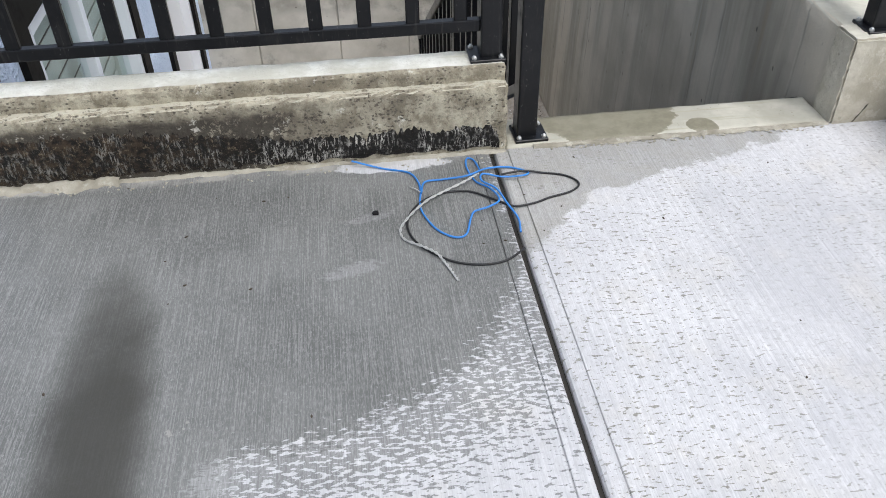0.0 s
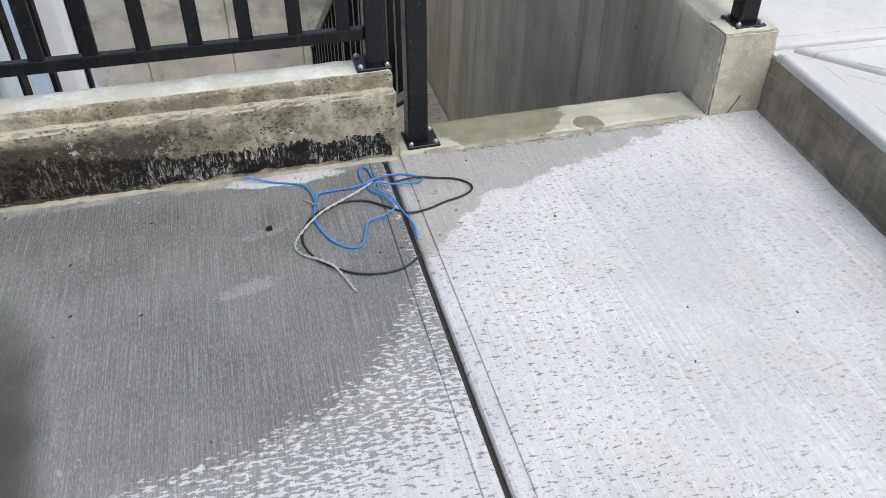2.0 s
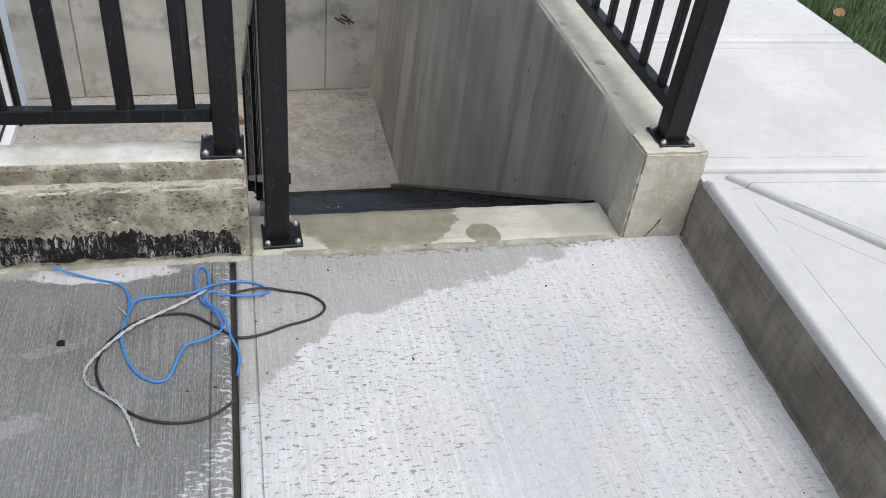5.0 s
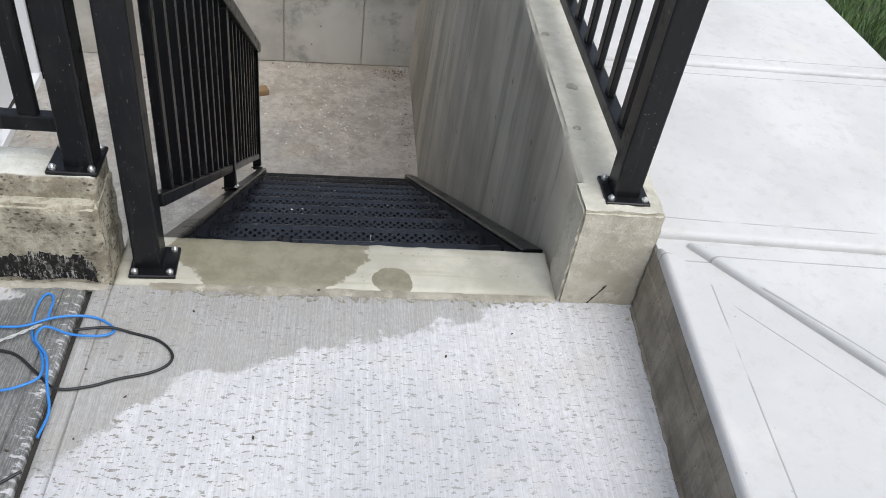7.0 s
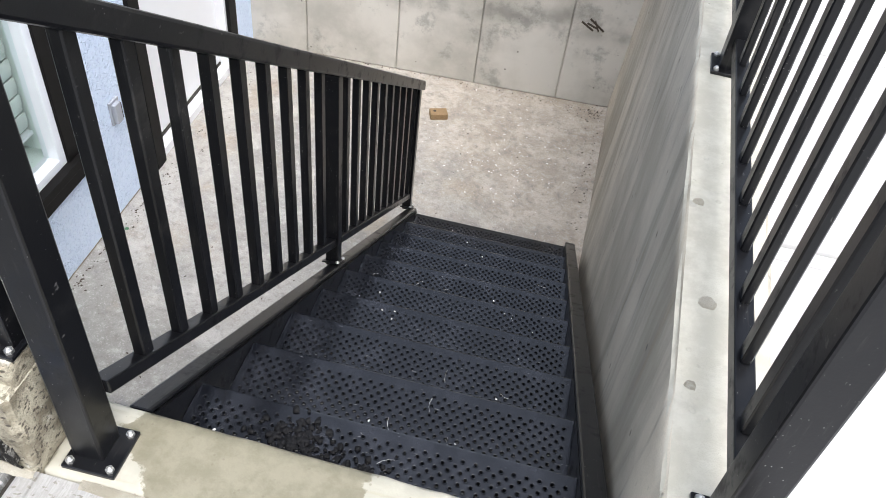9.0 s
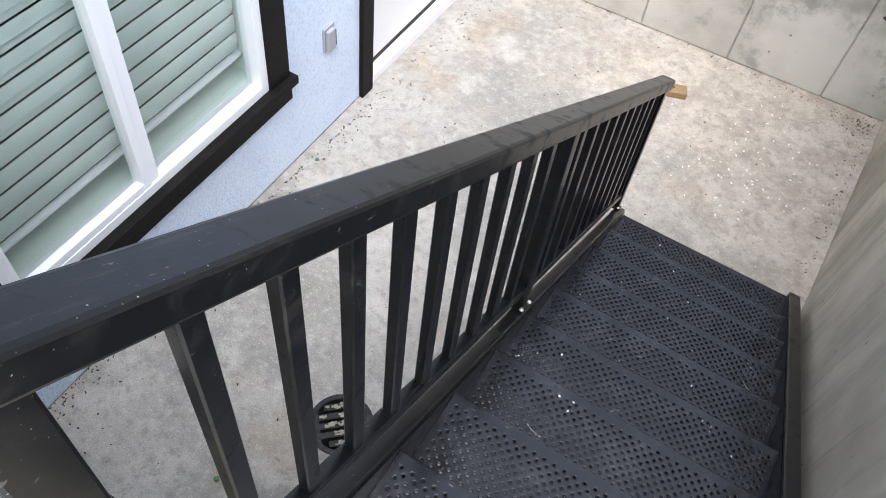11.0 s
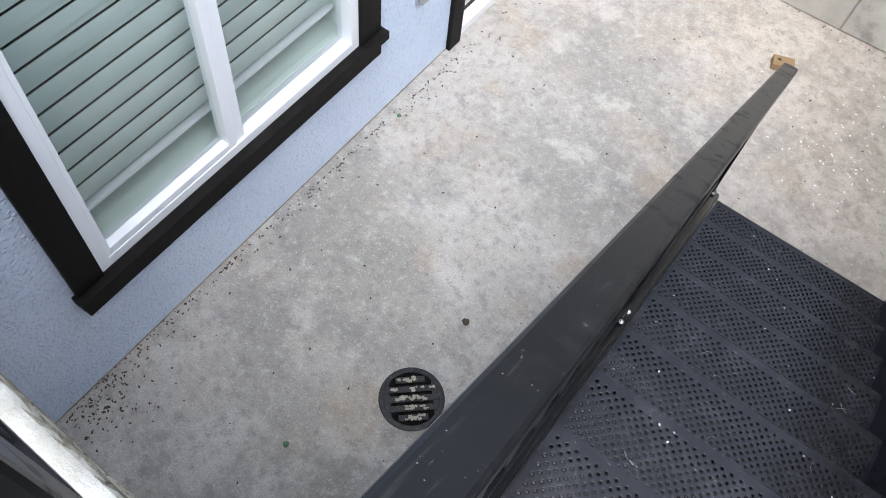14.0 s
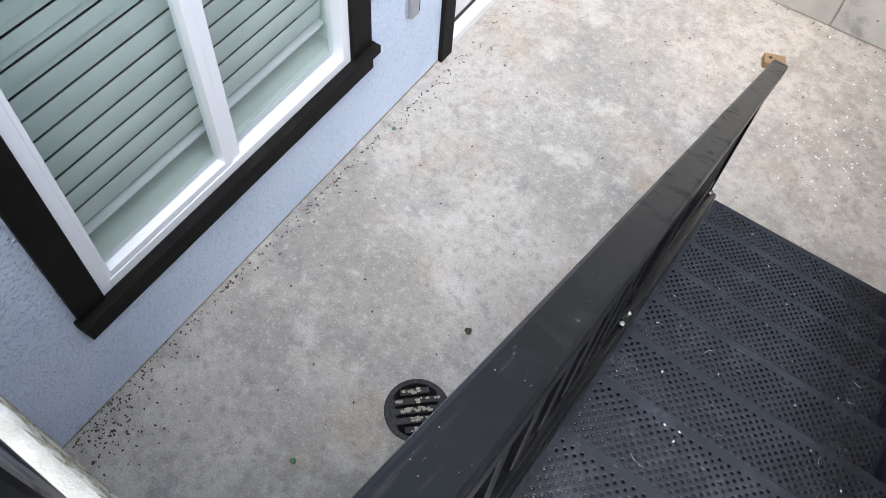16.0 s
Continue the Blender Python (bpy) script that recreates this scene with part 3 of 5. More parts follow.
def side_material(name):
    """Pale trowelled pavement with the hairlines that the edging tool leaves."""
    k = Nodes(name)
    x, y, z = k.xyz()
    col = k.mix(k.ramp(k.noise(1.5, 5.0, 0.6), 0.36, 0.66), (0.50, 0.498, 0.492), (0.60, 0.595, 0.585))
    col = k.mix(k.ramp(k.noise(4.2, 5.0, 0.65), 0.56, 0.72, 0.0, 0.5), col, (0.61, 0.58, 0.54))
    col = k.mix(k.ramp(k.noise(26.0, 6.0, 0.72), 0.50, 0.66, 0.0, 0.4), col, (0.45, 0.43, 0.40))
    nick = k.math("MULTIPLY", k.ramp(k.cells(30.0), 0.04, 0.09, 1.0, 0.0), k.ramp(k.noise(5.0, 2.0), 0.54, 0.6))
    col = k.mix(k.math("MULTIPLY", nick, 0.5), col, (0.2, 0.18, 0.16))
    smudge = k.ramp(k.noise(9.0, 4.0, 0.7), 0.64, 0.72)
    col = k.mix(k.math("MULTIPLY", smudge, 0.35), col, (0.47, 0.47, 0.48))
    wob = k.math("MULTIPLY", k.math("SUBTRACT", k.noise(3.0, 2.0), 0.5), 0.008)
    hair = 0.0
    for at, tilt in ((2.098, 0.044), (2.232, 0.044), (2.975, -0.009), (3.105, -0.009)):
        d = k.math("ABSOLUTE", k.math("ADD", k.math("SUBTRACT", k.math("MULTIPLY_ADD", k.math("SUBTRACT", x, 1.64), tilt, y), at), wob))
        hair = k.math("MAXIMUM", hair, k.ramp(d, 0.0012, 0.0028, 1.0, 0.0))
    low = k.ramp(y, 1.99, 2.0, 1.0, 0.0)
    d = k.math("ABSOLUTE", k.math("ADD", k.math("SUBTRACT", k.math("MULTIPLY_ADD", k.math("SUBTRACT", y, 2.0), -0.050, x), 1.716), wob))
    hair = k.math("MAXIMUM", hair, k.math("MULTIPLY", k.ramp(d, 0.0012, 0.0026, 1.0, 0.0), low))
    side = k.math("ADD", k.math("MULTIPLY", k.math("SUBTRACT", x, 1.685), 0.763), k.math("MULTIPLY", k.math("SUBTRACT", y, 2.085), 0.647))
    for off in (-0.055, 0.060):
        d = k.math("ABSOLUTE", k.math("ADD", k.math("SUBTRACT", side, off), wob))
        hair = k.math("MAXIMUM", hair, k.math("MULTIPLY", k.ramp(d, 0.0012, 0.0026, 1.0, 0.0), k.math("MULTIPLY", low, k.ramp(x, 1.74, 1.76))))
    hair = k.math("MULTIPLY", hair, k.ramp(k.noise(5.0, 3.0), 0.36, 0.5))
    col = k.mix(k.math("MULTIPLY", hair, 0.6), col, (0.22, 0.21, 0.20))
    k.bump(k.math("SUBTRACT", k.noise(55.0, 4.0), hair), 0.2, 0.003)
    return k.done(col, 0.85)


M_SLAB = slab_material("broomed_concrete")
M_SIDE = side_material("new_pale_concrete")
M_KERB = kerb_material("damp_kerb_face")
M_THRESH = threshold_material("cream_concrete")
M_WALL = wall_face_material("formed_concrete")
M_END = concrete("rough_mortar", (0.47, 0.438, 0.36), (0.29, 0.265, 0.205), (0.62, 0.595, 0.51), 9.0, 1.0, 0.9, 30.0, 1.0)
M_WALLEND = wall_end_material("chipped_wall_end")
M_PARAPET = parapet_material("weathered_parapet")
M_FAR = far_wall_material("far_formed_concrete")
M_PIT = pit_floor_material("mottled_floor_concrete")
M_STUCCO = stucco_material("blue_grey_stucco")
M_BLACK = black_metal_material("black_powder_coat")
M_TREAD = tread_material("black_tread_metal")
M_TRIM = paint("black_trim_paint", (0.0075, 0.007, 0.0068), 0.55, 0.2, 12.0, 0.0, 0.04, 0.12)
M_VINYL = paint("white_vinyl", (0.82, 0.86, 0.91), 0.35, 0.04)
M_DOOR = paint("white_door_paint", (0.76, 0.77, 0.80), 0.4, 0.06)
M_GLASS = glass_material("window_glass")
M_BLIND = blind_material("blind_slat_vinyl")
M_ROOM = paint("dim_room_paint", (0.22, 0.25, 0.24), 0.9)
M_SILLIN = paint("inner_sill_paint", (0.80, 0.91, 0.87), 0.5)
M_ZINC = paint("zinc_bolt", (0.62, 0.62, 0.60), 0.35, 0.3, 60.0, 0.9)
M_TAR = tar_material("peeling_tar")
M_GAP = paint("dirty_joint_filler", (0.035, 0.032, 0.027), 0.9)
M_GRASS = grass_material("grass_blades")
M_SOIL = lawn_soil_material("lawn_ground")
M_BLUE = paint("blue_cable_jacket", (0.035, 0.20, 0.56), 0.4)
M_BLKCAB = paint("black_cable_jacket", (0.012, 0.012, 0.013), 0.45)
M_WIRE = paint("bare_twisted_wire", (0.50, 0.50, 0.48), 0.45, 0.3, 200.0, 0.5)
M_IRON = paint("cast_iron", (0.016, 0.016, 0.017), 0.45, 0.7, 70.0, 0.2, 0.5)
M_WELL_SHADE = paint("painted_drain_shade", (0.006, 0.006, 0.006), 0.95, 0.2, 30.0, 0.0, 0.1, 0.05)
M_MUD = paint("wet_black_dirt", (0.006, 0.006, 0.007), 0.6, 0.2, 60.0, 0.0, 0.5, 0.2)
M_WOOD = paint("raw_wood_offcut", (0.25, 0.165, 0.082), 0.8, 0.5, 90.0)
M_CHIP = paint("white_chips", (0.72, 0.71, 0.68), 0.7)
M_CRUMB = paint("dark_crumbs", (0.06, 0.045, 0.032), 0.9)
M_GREY = paint("grey_outlet_plastic", (0.34, 0.36, 0.40), 0.45)
M_LEAF = paint("dry_leaf", (0.24, 0.12, 0.045), 0.7, 0.6)
M_GREEN = paint("green_plastic_bit", (0.07, 0.17, 0.09), 0.6)

# ---------------------------------------------------------------- mesh helpers


def finish(bm, name, mat, parent=None, smooth=False):
    bmesh.ops.recalc_face_normals(bm, faces=bm.faces)
    me = bpy.data.meshes.new(name)
    if smooth:
        for e in bm.edges:
            e.smooth = e.calc_face_angle(0.0) < 0.95
    bm.to_mesh(me)
    bm.free()
    me.materials.append(mat)
    if smooth:
        me.polygons.foreach_set("use_smooth", [True] * len(me.polygons))
    ob = new(name, me)
    ob.parent = parent
    return ob


def part(name, bm, mat, parent, label="", smooth=False):
    ob = finish(bm, name, mat, parent, smooth)
    return tagged(ob, label) if label else ob


def thing(name, label, category, group="", kind="", at=(0, 0, 0)):
    ob = new(name)
    ob.location = at
    bpy.context.view_layer.update()
    return tagged(ob, label, category, group, kind)


def add_box(bm, x0, x1, y0, y1, z0, z1, bevel=0.0, seg=1):
    g = bmesh.ops.create_cube(bm, size=1)
    for v in g["verts"]:
        v.co = Vector(((x0 + x1) / 2 + v.co.x * (x1 - x0), (y0 + y1) / 2 + v.co.y * (y1 - y0), (z0 + z1) / 2 + v.co.z * (z1 - z0)))
    if bevel:
        es = {e for v in g["verts"] for e in v.link_edges}
        bmesh.ops.bevel(bm, geom=list(es), offset=bevel, segments=seg, affect="EDGES", profile=0.5)
    return bm


def box(x0, x1, y0, y1, z0, z1, bevel=0.0, seg=1):
    return add_box(bmesh.new(), x0, x1, y0, y1, z0, z1, bevel, seg)


def beam(a, b, width, height, bevel=0.004, axis="y"):
    """A rail from a to b whose ends are cut plumb; width across, height upright."""
    bm = bmesh.new()
    ends = []
    for p in (a, b):
        ring = []
        for s, t in ((-1, -1), (1, -1), (1, 1), (-1, 1)):
            side = s * width / 2
            ring.append(bm.verts.new((p[0] + (side if axis == "y" else 0), p[1] + (0 if axis == "y" else side), p[2] + t * height / 2)))
        ends.append(ring)
    for i in range(4):
        bm.faces.new((ends[0][i], ends[0][(i + 1) % 4], ends[1][(i + 1) % 4], ends[1][i]))
    bm.faces.new(ends[0][::-1])
    bm.faces.new(ends[1])
    if bevel:
        bmesh.ops.bevel(bm, geom=list(bm.edges), offset=bevel, segments=2, affect="EDGES", profile=0.5)
    return bm


def rough_block(x0, x1, y0, y1, z0, z1, step=0.04, amp=0.003, chip=0.012, freq=14.0, keep_low=True, rim=0.010):
    """A cast block whose faces wander a little and whose arrises are chipped and rounded."""
    bm = bmesh.new()
    cuts = []
    for a, b in ((x0, x1), (y0, y1), (z0, z1)):
        m = max(1, round((b - a) / step))
        q = [a + (b - a) * i / m for i in range(m + 1)]
        if m > 1 and rim < step * 0.8:
            q = [a, a + rim] + q[1:-1] + [b - rim, b]
        cuts.append(q)
    n = [len(q) - 1 for q in cuts]
    made = {}

    def vert(i, j, k):
        key = (i, j, k)
        if key not in made:
            c = Vector((cuts[0][i], cuts[1][j], cuts[2][k]))
            out = Vector([(-1 if q == 0 else 1 if q == m else 0) for q, m in zip(key, n)])
            on_rim = sum(1 for q in out if q) > 1
            if keep_low and k == 0:
                out.z = 0
            d = out * (amp * noise.noise(c * freq))
            if on_rim:
                d -= out * chip * (0.35 + 0.8 * abs(noise.noise(c * freq * 0.9 + Vector((7, 3, 1)))))
            made[key] = bm.verts.new(c + d)
        return made[key]

    for ax in range(3):
        u, v = [q for q in range(3) if q != ax]
        for side in (0, n[ax]):
            for a in range(n[u]):
                for b in range(n[v]):
                    quad = []
                    for da, db in ((0, 0), (1, 0), (1, 1), (0, 1)):
                        key = [0, 0, 0]
                        key[ax], key[u], key[v] = side, a + da, b + db
                        quad.append(vert(*key))
                    bm.faces.new(quad)
    return bm


def slab(points, z0, z1, bevel=0.012, seg=3):
    """A flat slab with a plan outline, its upper rim rounded by the edging tool."""
    bm = bmesh.new()
    low = [bm.verts.new((x, y, z0)) for x, y in points]
    high = [bm.verts.new((x, y, z1)) for x, y in points]
    k = len(points)
    bm.faces.new(low[::-1])
    bm.faces.new(high)
    for i in range(k):
        bm.faces.new((low[i], low[(i + 1) % k], high[(i + 1) % k], high[i]))
    rim = [e for e in bm.edges if all(v in high for v in e.verts)]
    if bevel:
        bmesh.ops.bevel(bm, geom=rim, offset=bevel, segments=seg, affect="EDGES", profile=0.5)
    return bm


def prism_y(profile, y0, y1):
    """A section in x and z drawn out along y."""
    bm = bmesh.new()
    a = [bm.verts.new((x, y0, z)) for x, z in profile]
    b = [bm.verts.new((x, y1, z)) for x, z in profile]
    k = len(profile)
    for i in range(k):
        bm.faces.new((a[i], a[(i + 1) % k], b[(i + 1) % k], b[i]))
    bm.faces.new(a[::-1])
    bm.faces.new(b)
    return bm


def smooth_path(points, per=8):
    pts = [Vector(p) for p in points]
    pts = [pts[0] * 2 - pts[1]] + pts + [pts[-1] * 2 - pts[-2]]
    out = []
    for i in range(1, len(pts) - 2):
        p0, p1, p2, p3 = pts[i - 1:i + 3]
        for s in range(per):
            t = s / per
            out.append(0.5 * ((2 * p1) + (p2 - p0) * t + (2 * p0 - 5 * p1 + 4 * p2 - p3) * t * t + (3 * p1 - p0 - 3 * p2 + p3) * t ** 3))
    return out + [pts[-2]]


def tube(points, r, sides=8):
    bm = bmesh.new()
    rings = []
    for i, p in enumerate(points):
        d = (points[min(i + 1, len(points) - 1)] - points[max(i - 1, 0)]).normalized()
        s = d.cross(Vector((0, 0, 1)))
        s = s.normalized() if s.length > 1e-4 else Vector((1, 0, 0))
        u = s.cross(d)
        rings.append([bm.verts.new(p + r * (math.cos(q * math.tau / sides) * s + math.sin(q * math.tau / sides) * u)) for q in range(sides)])
    for a, b in zip(rings, rings[1:]):
        for q in range(sides):
            bm.faces.new((a[q], a[(q + 1) % sides], b[(q + 1) % sides], b[q]))
    bm.faces.new(rings[0][::-1])
    bm.faces.new(rings[-1])
    return bm


def lump(bm, c, r, squash=0.6, seed=0.0, sub=2):
    g = bmesh.ops.create_icosphere(bm, subdivisions=sub, radius=1)
    for v in g["verts"]:
        q = 1 + 0.45 * noise.noise(v.co * 2.1 + Vector((seed, seed * 1.7, 0)))
        v.co = Vector((c[0] + v.co.x * r * q, c[1] + v.co.y * r * q, c[2] + v.co.z * r * q * squash))


def shell(name, bm, mat, label, category, smooth=False):
    return tagged(finish(bm, name, mat, None, smooth), label, category, kind="structure")


def turn(ob, x, y, degrees):
    """Turn a finished object about an upright line through x, y."""
    bpy.context.view_layer.update()
    ob.matrix_world = pose(x, y, 0) @ pose(0, 0, 0, 0, 0, degrees) @ pose(-x, -y, 0) @ ob.matrix_world


# ---------------------------------------------------------------- plan
KERB_TURN = 3.3     # the kerb opens towards the street
SKEW = 1.65         # the house and the hand rail stand a little askew to the walkway
PIT = -1.94          # floor of the sunken yard
FRONT = 2.15        # front line of parapet and landing
BACK = 2.306        # inner line of the parapet
WALL = 1.445        # inner face of the retaining wall
OUTER = 1.635       # outer face of the retaining wall, kerb line
FAR = 6.81          # face of the far wall
HOUSE = -1.206      # face of the house
SIDE = 0.22         # level of the side pavement

# ---------------------------------------------------------------- structure
# walkway: two slabs with a deep joint between and fine tool lines beside it
left_profile = [(-6.0, -0.2), (0.319, -0.2), (0.319, -0.010), (0.315, -0.003), (0.307, 0.0), (0.2770, 0.0), (0.2745, -0.0045), (0.2720, 0.0), (-6.0, 0.0)]
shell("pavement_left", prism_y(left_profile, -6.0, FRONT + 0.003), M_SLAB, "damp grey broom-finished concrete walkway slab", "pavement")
right_profile = [(0.334, -0.2), (OUTER - 0.003, -0.2), (OUTER - 0.003, 0.0), (0.3790, 0.0), (0.3765, -0.0045), (0.3740, 0.0), (0.346, 0.0), (0.338, -0.003), (0.334, -0.010)]
shell("pavement_right", prism_y(right_profile, -6.0, FRONT + 0.003), M_SLAB, "pale dry broom-finished concrete walkway slab", "pavement")
shell("joint_filler", box(0.3195, 0.3335, -6.0, FRONT, -0.19, -0.022), M_GAP, "dark dirty filler in the walkway joint", "joint")

# landing edge at the head of the stairs
shell("threshold", rough_block(0.375, WALL - 0.002, FRONT + 0.004, 2.335, -0.35, 0.004, 0.03, 0.002, 0.010, 20.0), M_THRESH, "cream concrete landing edge with a damp patch", "threshold", True)
shell("threshold_wall", box(0.375, WALL - 0.002, FRONT + 0.01, 2.33, PIT, -0.35), M_WALL, "formed concrete wall under the landing edge", "wall")

# parapet with a stepped crown
shell("parapet", rough_block(-1.28, 0.374, FRONT, BACK, -0.3, 0.228, 0.022, 0.005, 0.010, 24.0), M_PARAPET, "weathered rough concrete parapet with cream edges", "parapet", True)
shell("parapet_crown", rough_block(-1.28, 0.370, 2.183, BACK - 0.004, 0.20, 0.275, 0.022, 0.0025, 0.008, 18.0), M_PARAPET, "smooth cream concrete crown of the parapet", "parapet", True)
shell("wall_south", box(-1.28, 0.374, FRONT + 0.01, BACK, PIT, -0.3), M_WALL, "formed concrete wall below the parapet", "wall")

# peeling tar coat along the foot of the parapet
bm = bmesh.new()
cols = []
for i in range(361):
    x = -1.23 + 1.58 * i / 360
    h = 0.098 + 0.018 * noise.noise(Vector((x * 9, 0, 0))) + 0.012 * noise.noise(Vector((x * 40, 3, 0))) + 0.016 * noise.noise(Vector((x * 95, 1, 2))) + 0.012 * noise.noise(Vector((x * 210, 5, 2))) + 0.065 * max(0.0, min(1.0, (-0.25 - x) / 0.5))
    h *= min(1.0, 0.25 + (0.36 - x) / 0.05)
    low = 0.012 + 0.012 * noise.noise(Vector((x * 16, 8, 0)))
    col = []
    for j in range(7):
        t = j / 6
        z = low + (h - low) * t
        off = 0.0075 + 0.004 * noise.noise(Vector((x * 30, z * 30, 1))) - (0.010 if j in (0, 6) else 0)
        col.append(bm.verts.new((x, FRONT - off, z)))
    cols.append(col)
for a, b in zip(cols, cols[1:]):
    for j in range(6):
        bm.faces.new((a[j], b[j], b[j + 1], a[j + 1]))
tagged(finish(bm, "tar_coat", M_TAR, None, True), "peeling black tar coat with white streaks on the parapet foot", "tar coat", kind="structure")
# mortar fillets along the foot of the parapet and the landing edge


def fillet(name, label, x0, x1, y, w0, h0, seed, mat):
    bm = bmesh.new()
    rows = []
    n = int((x1 - x0) / 0.009)
    for i in range(n + 1):
        x = x0 + (x1 - x0) * i / n
        w = w0 * (1 + 0.7 * noise.noise(Vector((x * 9, 5, seed))) + 0.5 * noise.noise(Vector((x * 41, 2, seed))))
        h = h0 * (1 + 0.8 * noise.noise(Vector((x * 15, 1, seed))) + 0.5 * noise.noise(Vector((x * 60, 4, seed))))
        rows.append([bm.verts.new((x, y - w, -0.001)), bm.verts.new((x, y - w * 0.7, h * 0.6)), bm.verts.new((x, y - w * 0.3, h)), bm.verts.new((x, y + 0.006, h * 0.9))])
    for a, b in zip(rows, rows[1:]):
        for j in range(3):
            bm.faces.new((a[j], b[j], b[j + 1], a[j + 1]))
    tagged(finish(bm, name, mat, None, True), label, "mortar", kind="structure")


fillet("mortar_fillet", "rough pale mortar fillet along the parapet foot", -1.22, 0.37, FRONT, 0.016, 0.007, 2.0, M_END)
fillet("mortar_heap", "crumbled brown mortar at the parapet foot", -1.22, -0.80, FRONT - 0.004, 0.030, 0.016, 4.0, M_END)
fillet("mortar_seam", "ragged cement smear along the landing edge", 0.46, WALL - 0.01, FRONT + 0.004, 0.015, 0.006, 6.0, M_END)

# retaining wall beside the stairs: its rough end and its long body
east = rough_block(WALL, OUTER, 2.20, FAR + 0.2, PIT, 0.285, 0.055, 0.003, 0.010, 9.0)
for v in east.verts:
    up = (v.co.z - PIT) / 2.225
    v.co.x += 0.010 + (up * 0.024 + (1 - up) * 0.001) * (v.co.y - 2.26)
shell("wall_east", east, M_WALL, "grey formed concrete retaining wall with a pale crown", "wall", True)
shell("wall_east_end", rough_block(WALL - 0.006, OUTER + 0.002, FRONT - 0.004, 2.262, -0.35, 0.289, 0.010, 0.005, 0.015, 70.0, True, 0.006), M_WALLEND, "chipped rough end of the concrete retaining wall", "wall", True)
wall_n = shell("wall_north", box(HOUSE - 0.3, WALL + 0.1, FAR + 0.006, FAR + 0.25, PIT, 0.285), M_FAR, "backing of the far concrete wall", "wall")
far_wall = thing("wall_far", "pale formed concrete panels of the far wall", "wall", kind="structure")
edges = [HOUSE - 0.3, -0.87, -0.172, 0.434, 1.060, WALL + 0.08]
for a, b in zip(edges, edges[1:]):
    part("panel", box(a + 0.004, b - 0.004, FAR - 0.012, FAR + 0.005, PIT + 0.004, 0.28, 0.004), M_FAR, far_wall)
for ob in (wall_n, far_wall):
    turn(ob, 0.43, FAR, 3.2)
shell("floor", box(HOUSE - 0.3, OUTER, FRONT + 0.02, FAR + 0.2, PIT - 0.2, PIT), M_PIT, "mottled stained concrete floor of the sunken yard", "floor")

# side pavement with tooled joints, its kerb, and the lawn
shell("pavement_base", box(OUTER + 0.004, 2.765, -8.0, 20.0, -0.2, SIDE - 0.021), M_SIDE, "concrete bed under the side pavement", "pavement")
ledge = shell("kerb_ledge", box(OUTER - 0.0055, OUTER + 0.3, -6.0, FRONT - 0.012, -0.2, 0.142, 0.003), M_KERB, "damp brown lower lift of the kerb face", "kerb")
kerb = shell("kerb", box(OUTER - 0.001, OUTER + 0.62, -6.0, FRONT - 0.01, -0.2, SIDE - 0.03), M_KERB, "damp brown-grey concrete kerb face", "kerb")
for ob in (ledge, kerb):
    turn(ob, OUTER, 2.14, -KERB_TURN)
g = 0.009
EDGE = 2.775        # lawn side of the pavement
outlines = [
    [(OUTER - 0.468, -6.0), (EDGE, -6.0), (EDGE, 0.80 - g), (1.685 - g, 2.085 - g), (OUTER, 2.125)],
    [(1.712, 2.155 - g), (EDGE, 0.80 + g * 2.2), (EDGE, 2.115 - g)],
    [(OUTER + 0.004, 2.165 + g), (EDGE, 2.115 + g), (EDGE, 3.05 - g), (OUTER + 0.004, 3.04 - g)],
    [(OUTER + 0.004, 3.04 + g), (EDGE, 3.05 + g), (EDGE, 4.0 - g), (OUTER + 0.004, 4.0 - g)],
    [(OUTER + 0.004, 4.0 + g), (EDGE, 4.0 + g), (EDGE, 20.0), (OUTER + 0.004, 20.0)],
]
side = thing("pavement_side", "pale new concrete side pavement with tooled joints", "pavement", kind="structure")
for pts in outlines:
    part("slab", slab(pts, SIDE - 0.03, SIDE, 0.014, 5), M_SIDE, side, smooth=False)
bm = bmesh.new()
ring = [(-400, -400), (400, -400), (400, 400), (-400, 400)]
hole = [(-6.0, -6.0), (2.78, -6.0), (2.78, 20.0), (-6.0, 20.0)]
ov = [bm.verts.new((x, y, SIDE - 0.045)) for x, y in ring]
iv = [bm.verts.new((x, y, SIDE - 0.045)) for x, y in hole]
for i in range(4):
    bm.faces.new((ov[i], ov[(i + 1) % 4], iv[(i + 1) % 4], iv[i]))
shell("ground", bm, M_SOIL, "dark green lawn ground reaching the horizon", "lawn")

# dirt and crumbled cement along the foot of the kerb
bm = bmesh.new()
rows = []
for i in range(281):
    y = -0.7 + 2.83 * i / 280
    w = 0.007 * (1 + 0.7 * noise.noise(Vector((y * 7, 3, 9))) + 0.6 * noise.noise(Vector((y * 37, 1, 9))))
    h = 0.008 * (1 + 0.9 * noise.noise(Vector((y * 12, 6, 9))))
    rows.append([bm.verts.new((OUTER - 0.006 - w, y, -0.001)), bm.verts.new((OUTER - 0.006 - w * 0.5, y, h * 0.8)), bm.verts.new((OUTER + 0.004, y, h))])
for a, b in zip(rows, rows[1:]):
    for j in range(2):
        bm.faces.new((a[j], b[j], b[j + 1], a[j + 1]))
kerb_dirt = tagged(finish(bm, "kerb_dirt", M_KERB, None, True), "brown dirt gathered along the kerb foot", "dirt", kind="structure")
turn(kerb_dirt, OUTER, 2.14, -KERB_TURN)

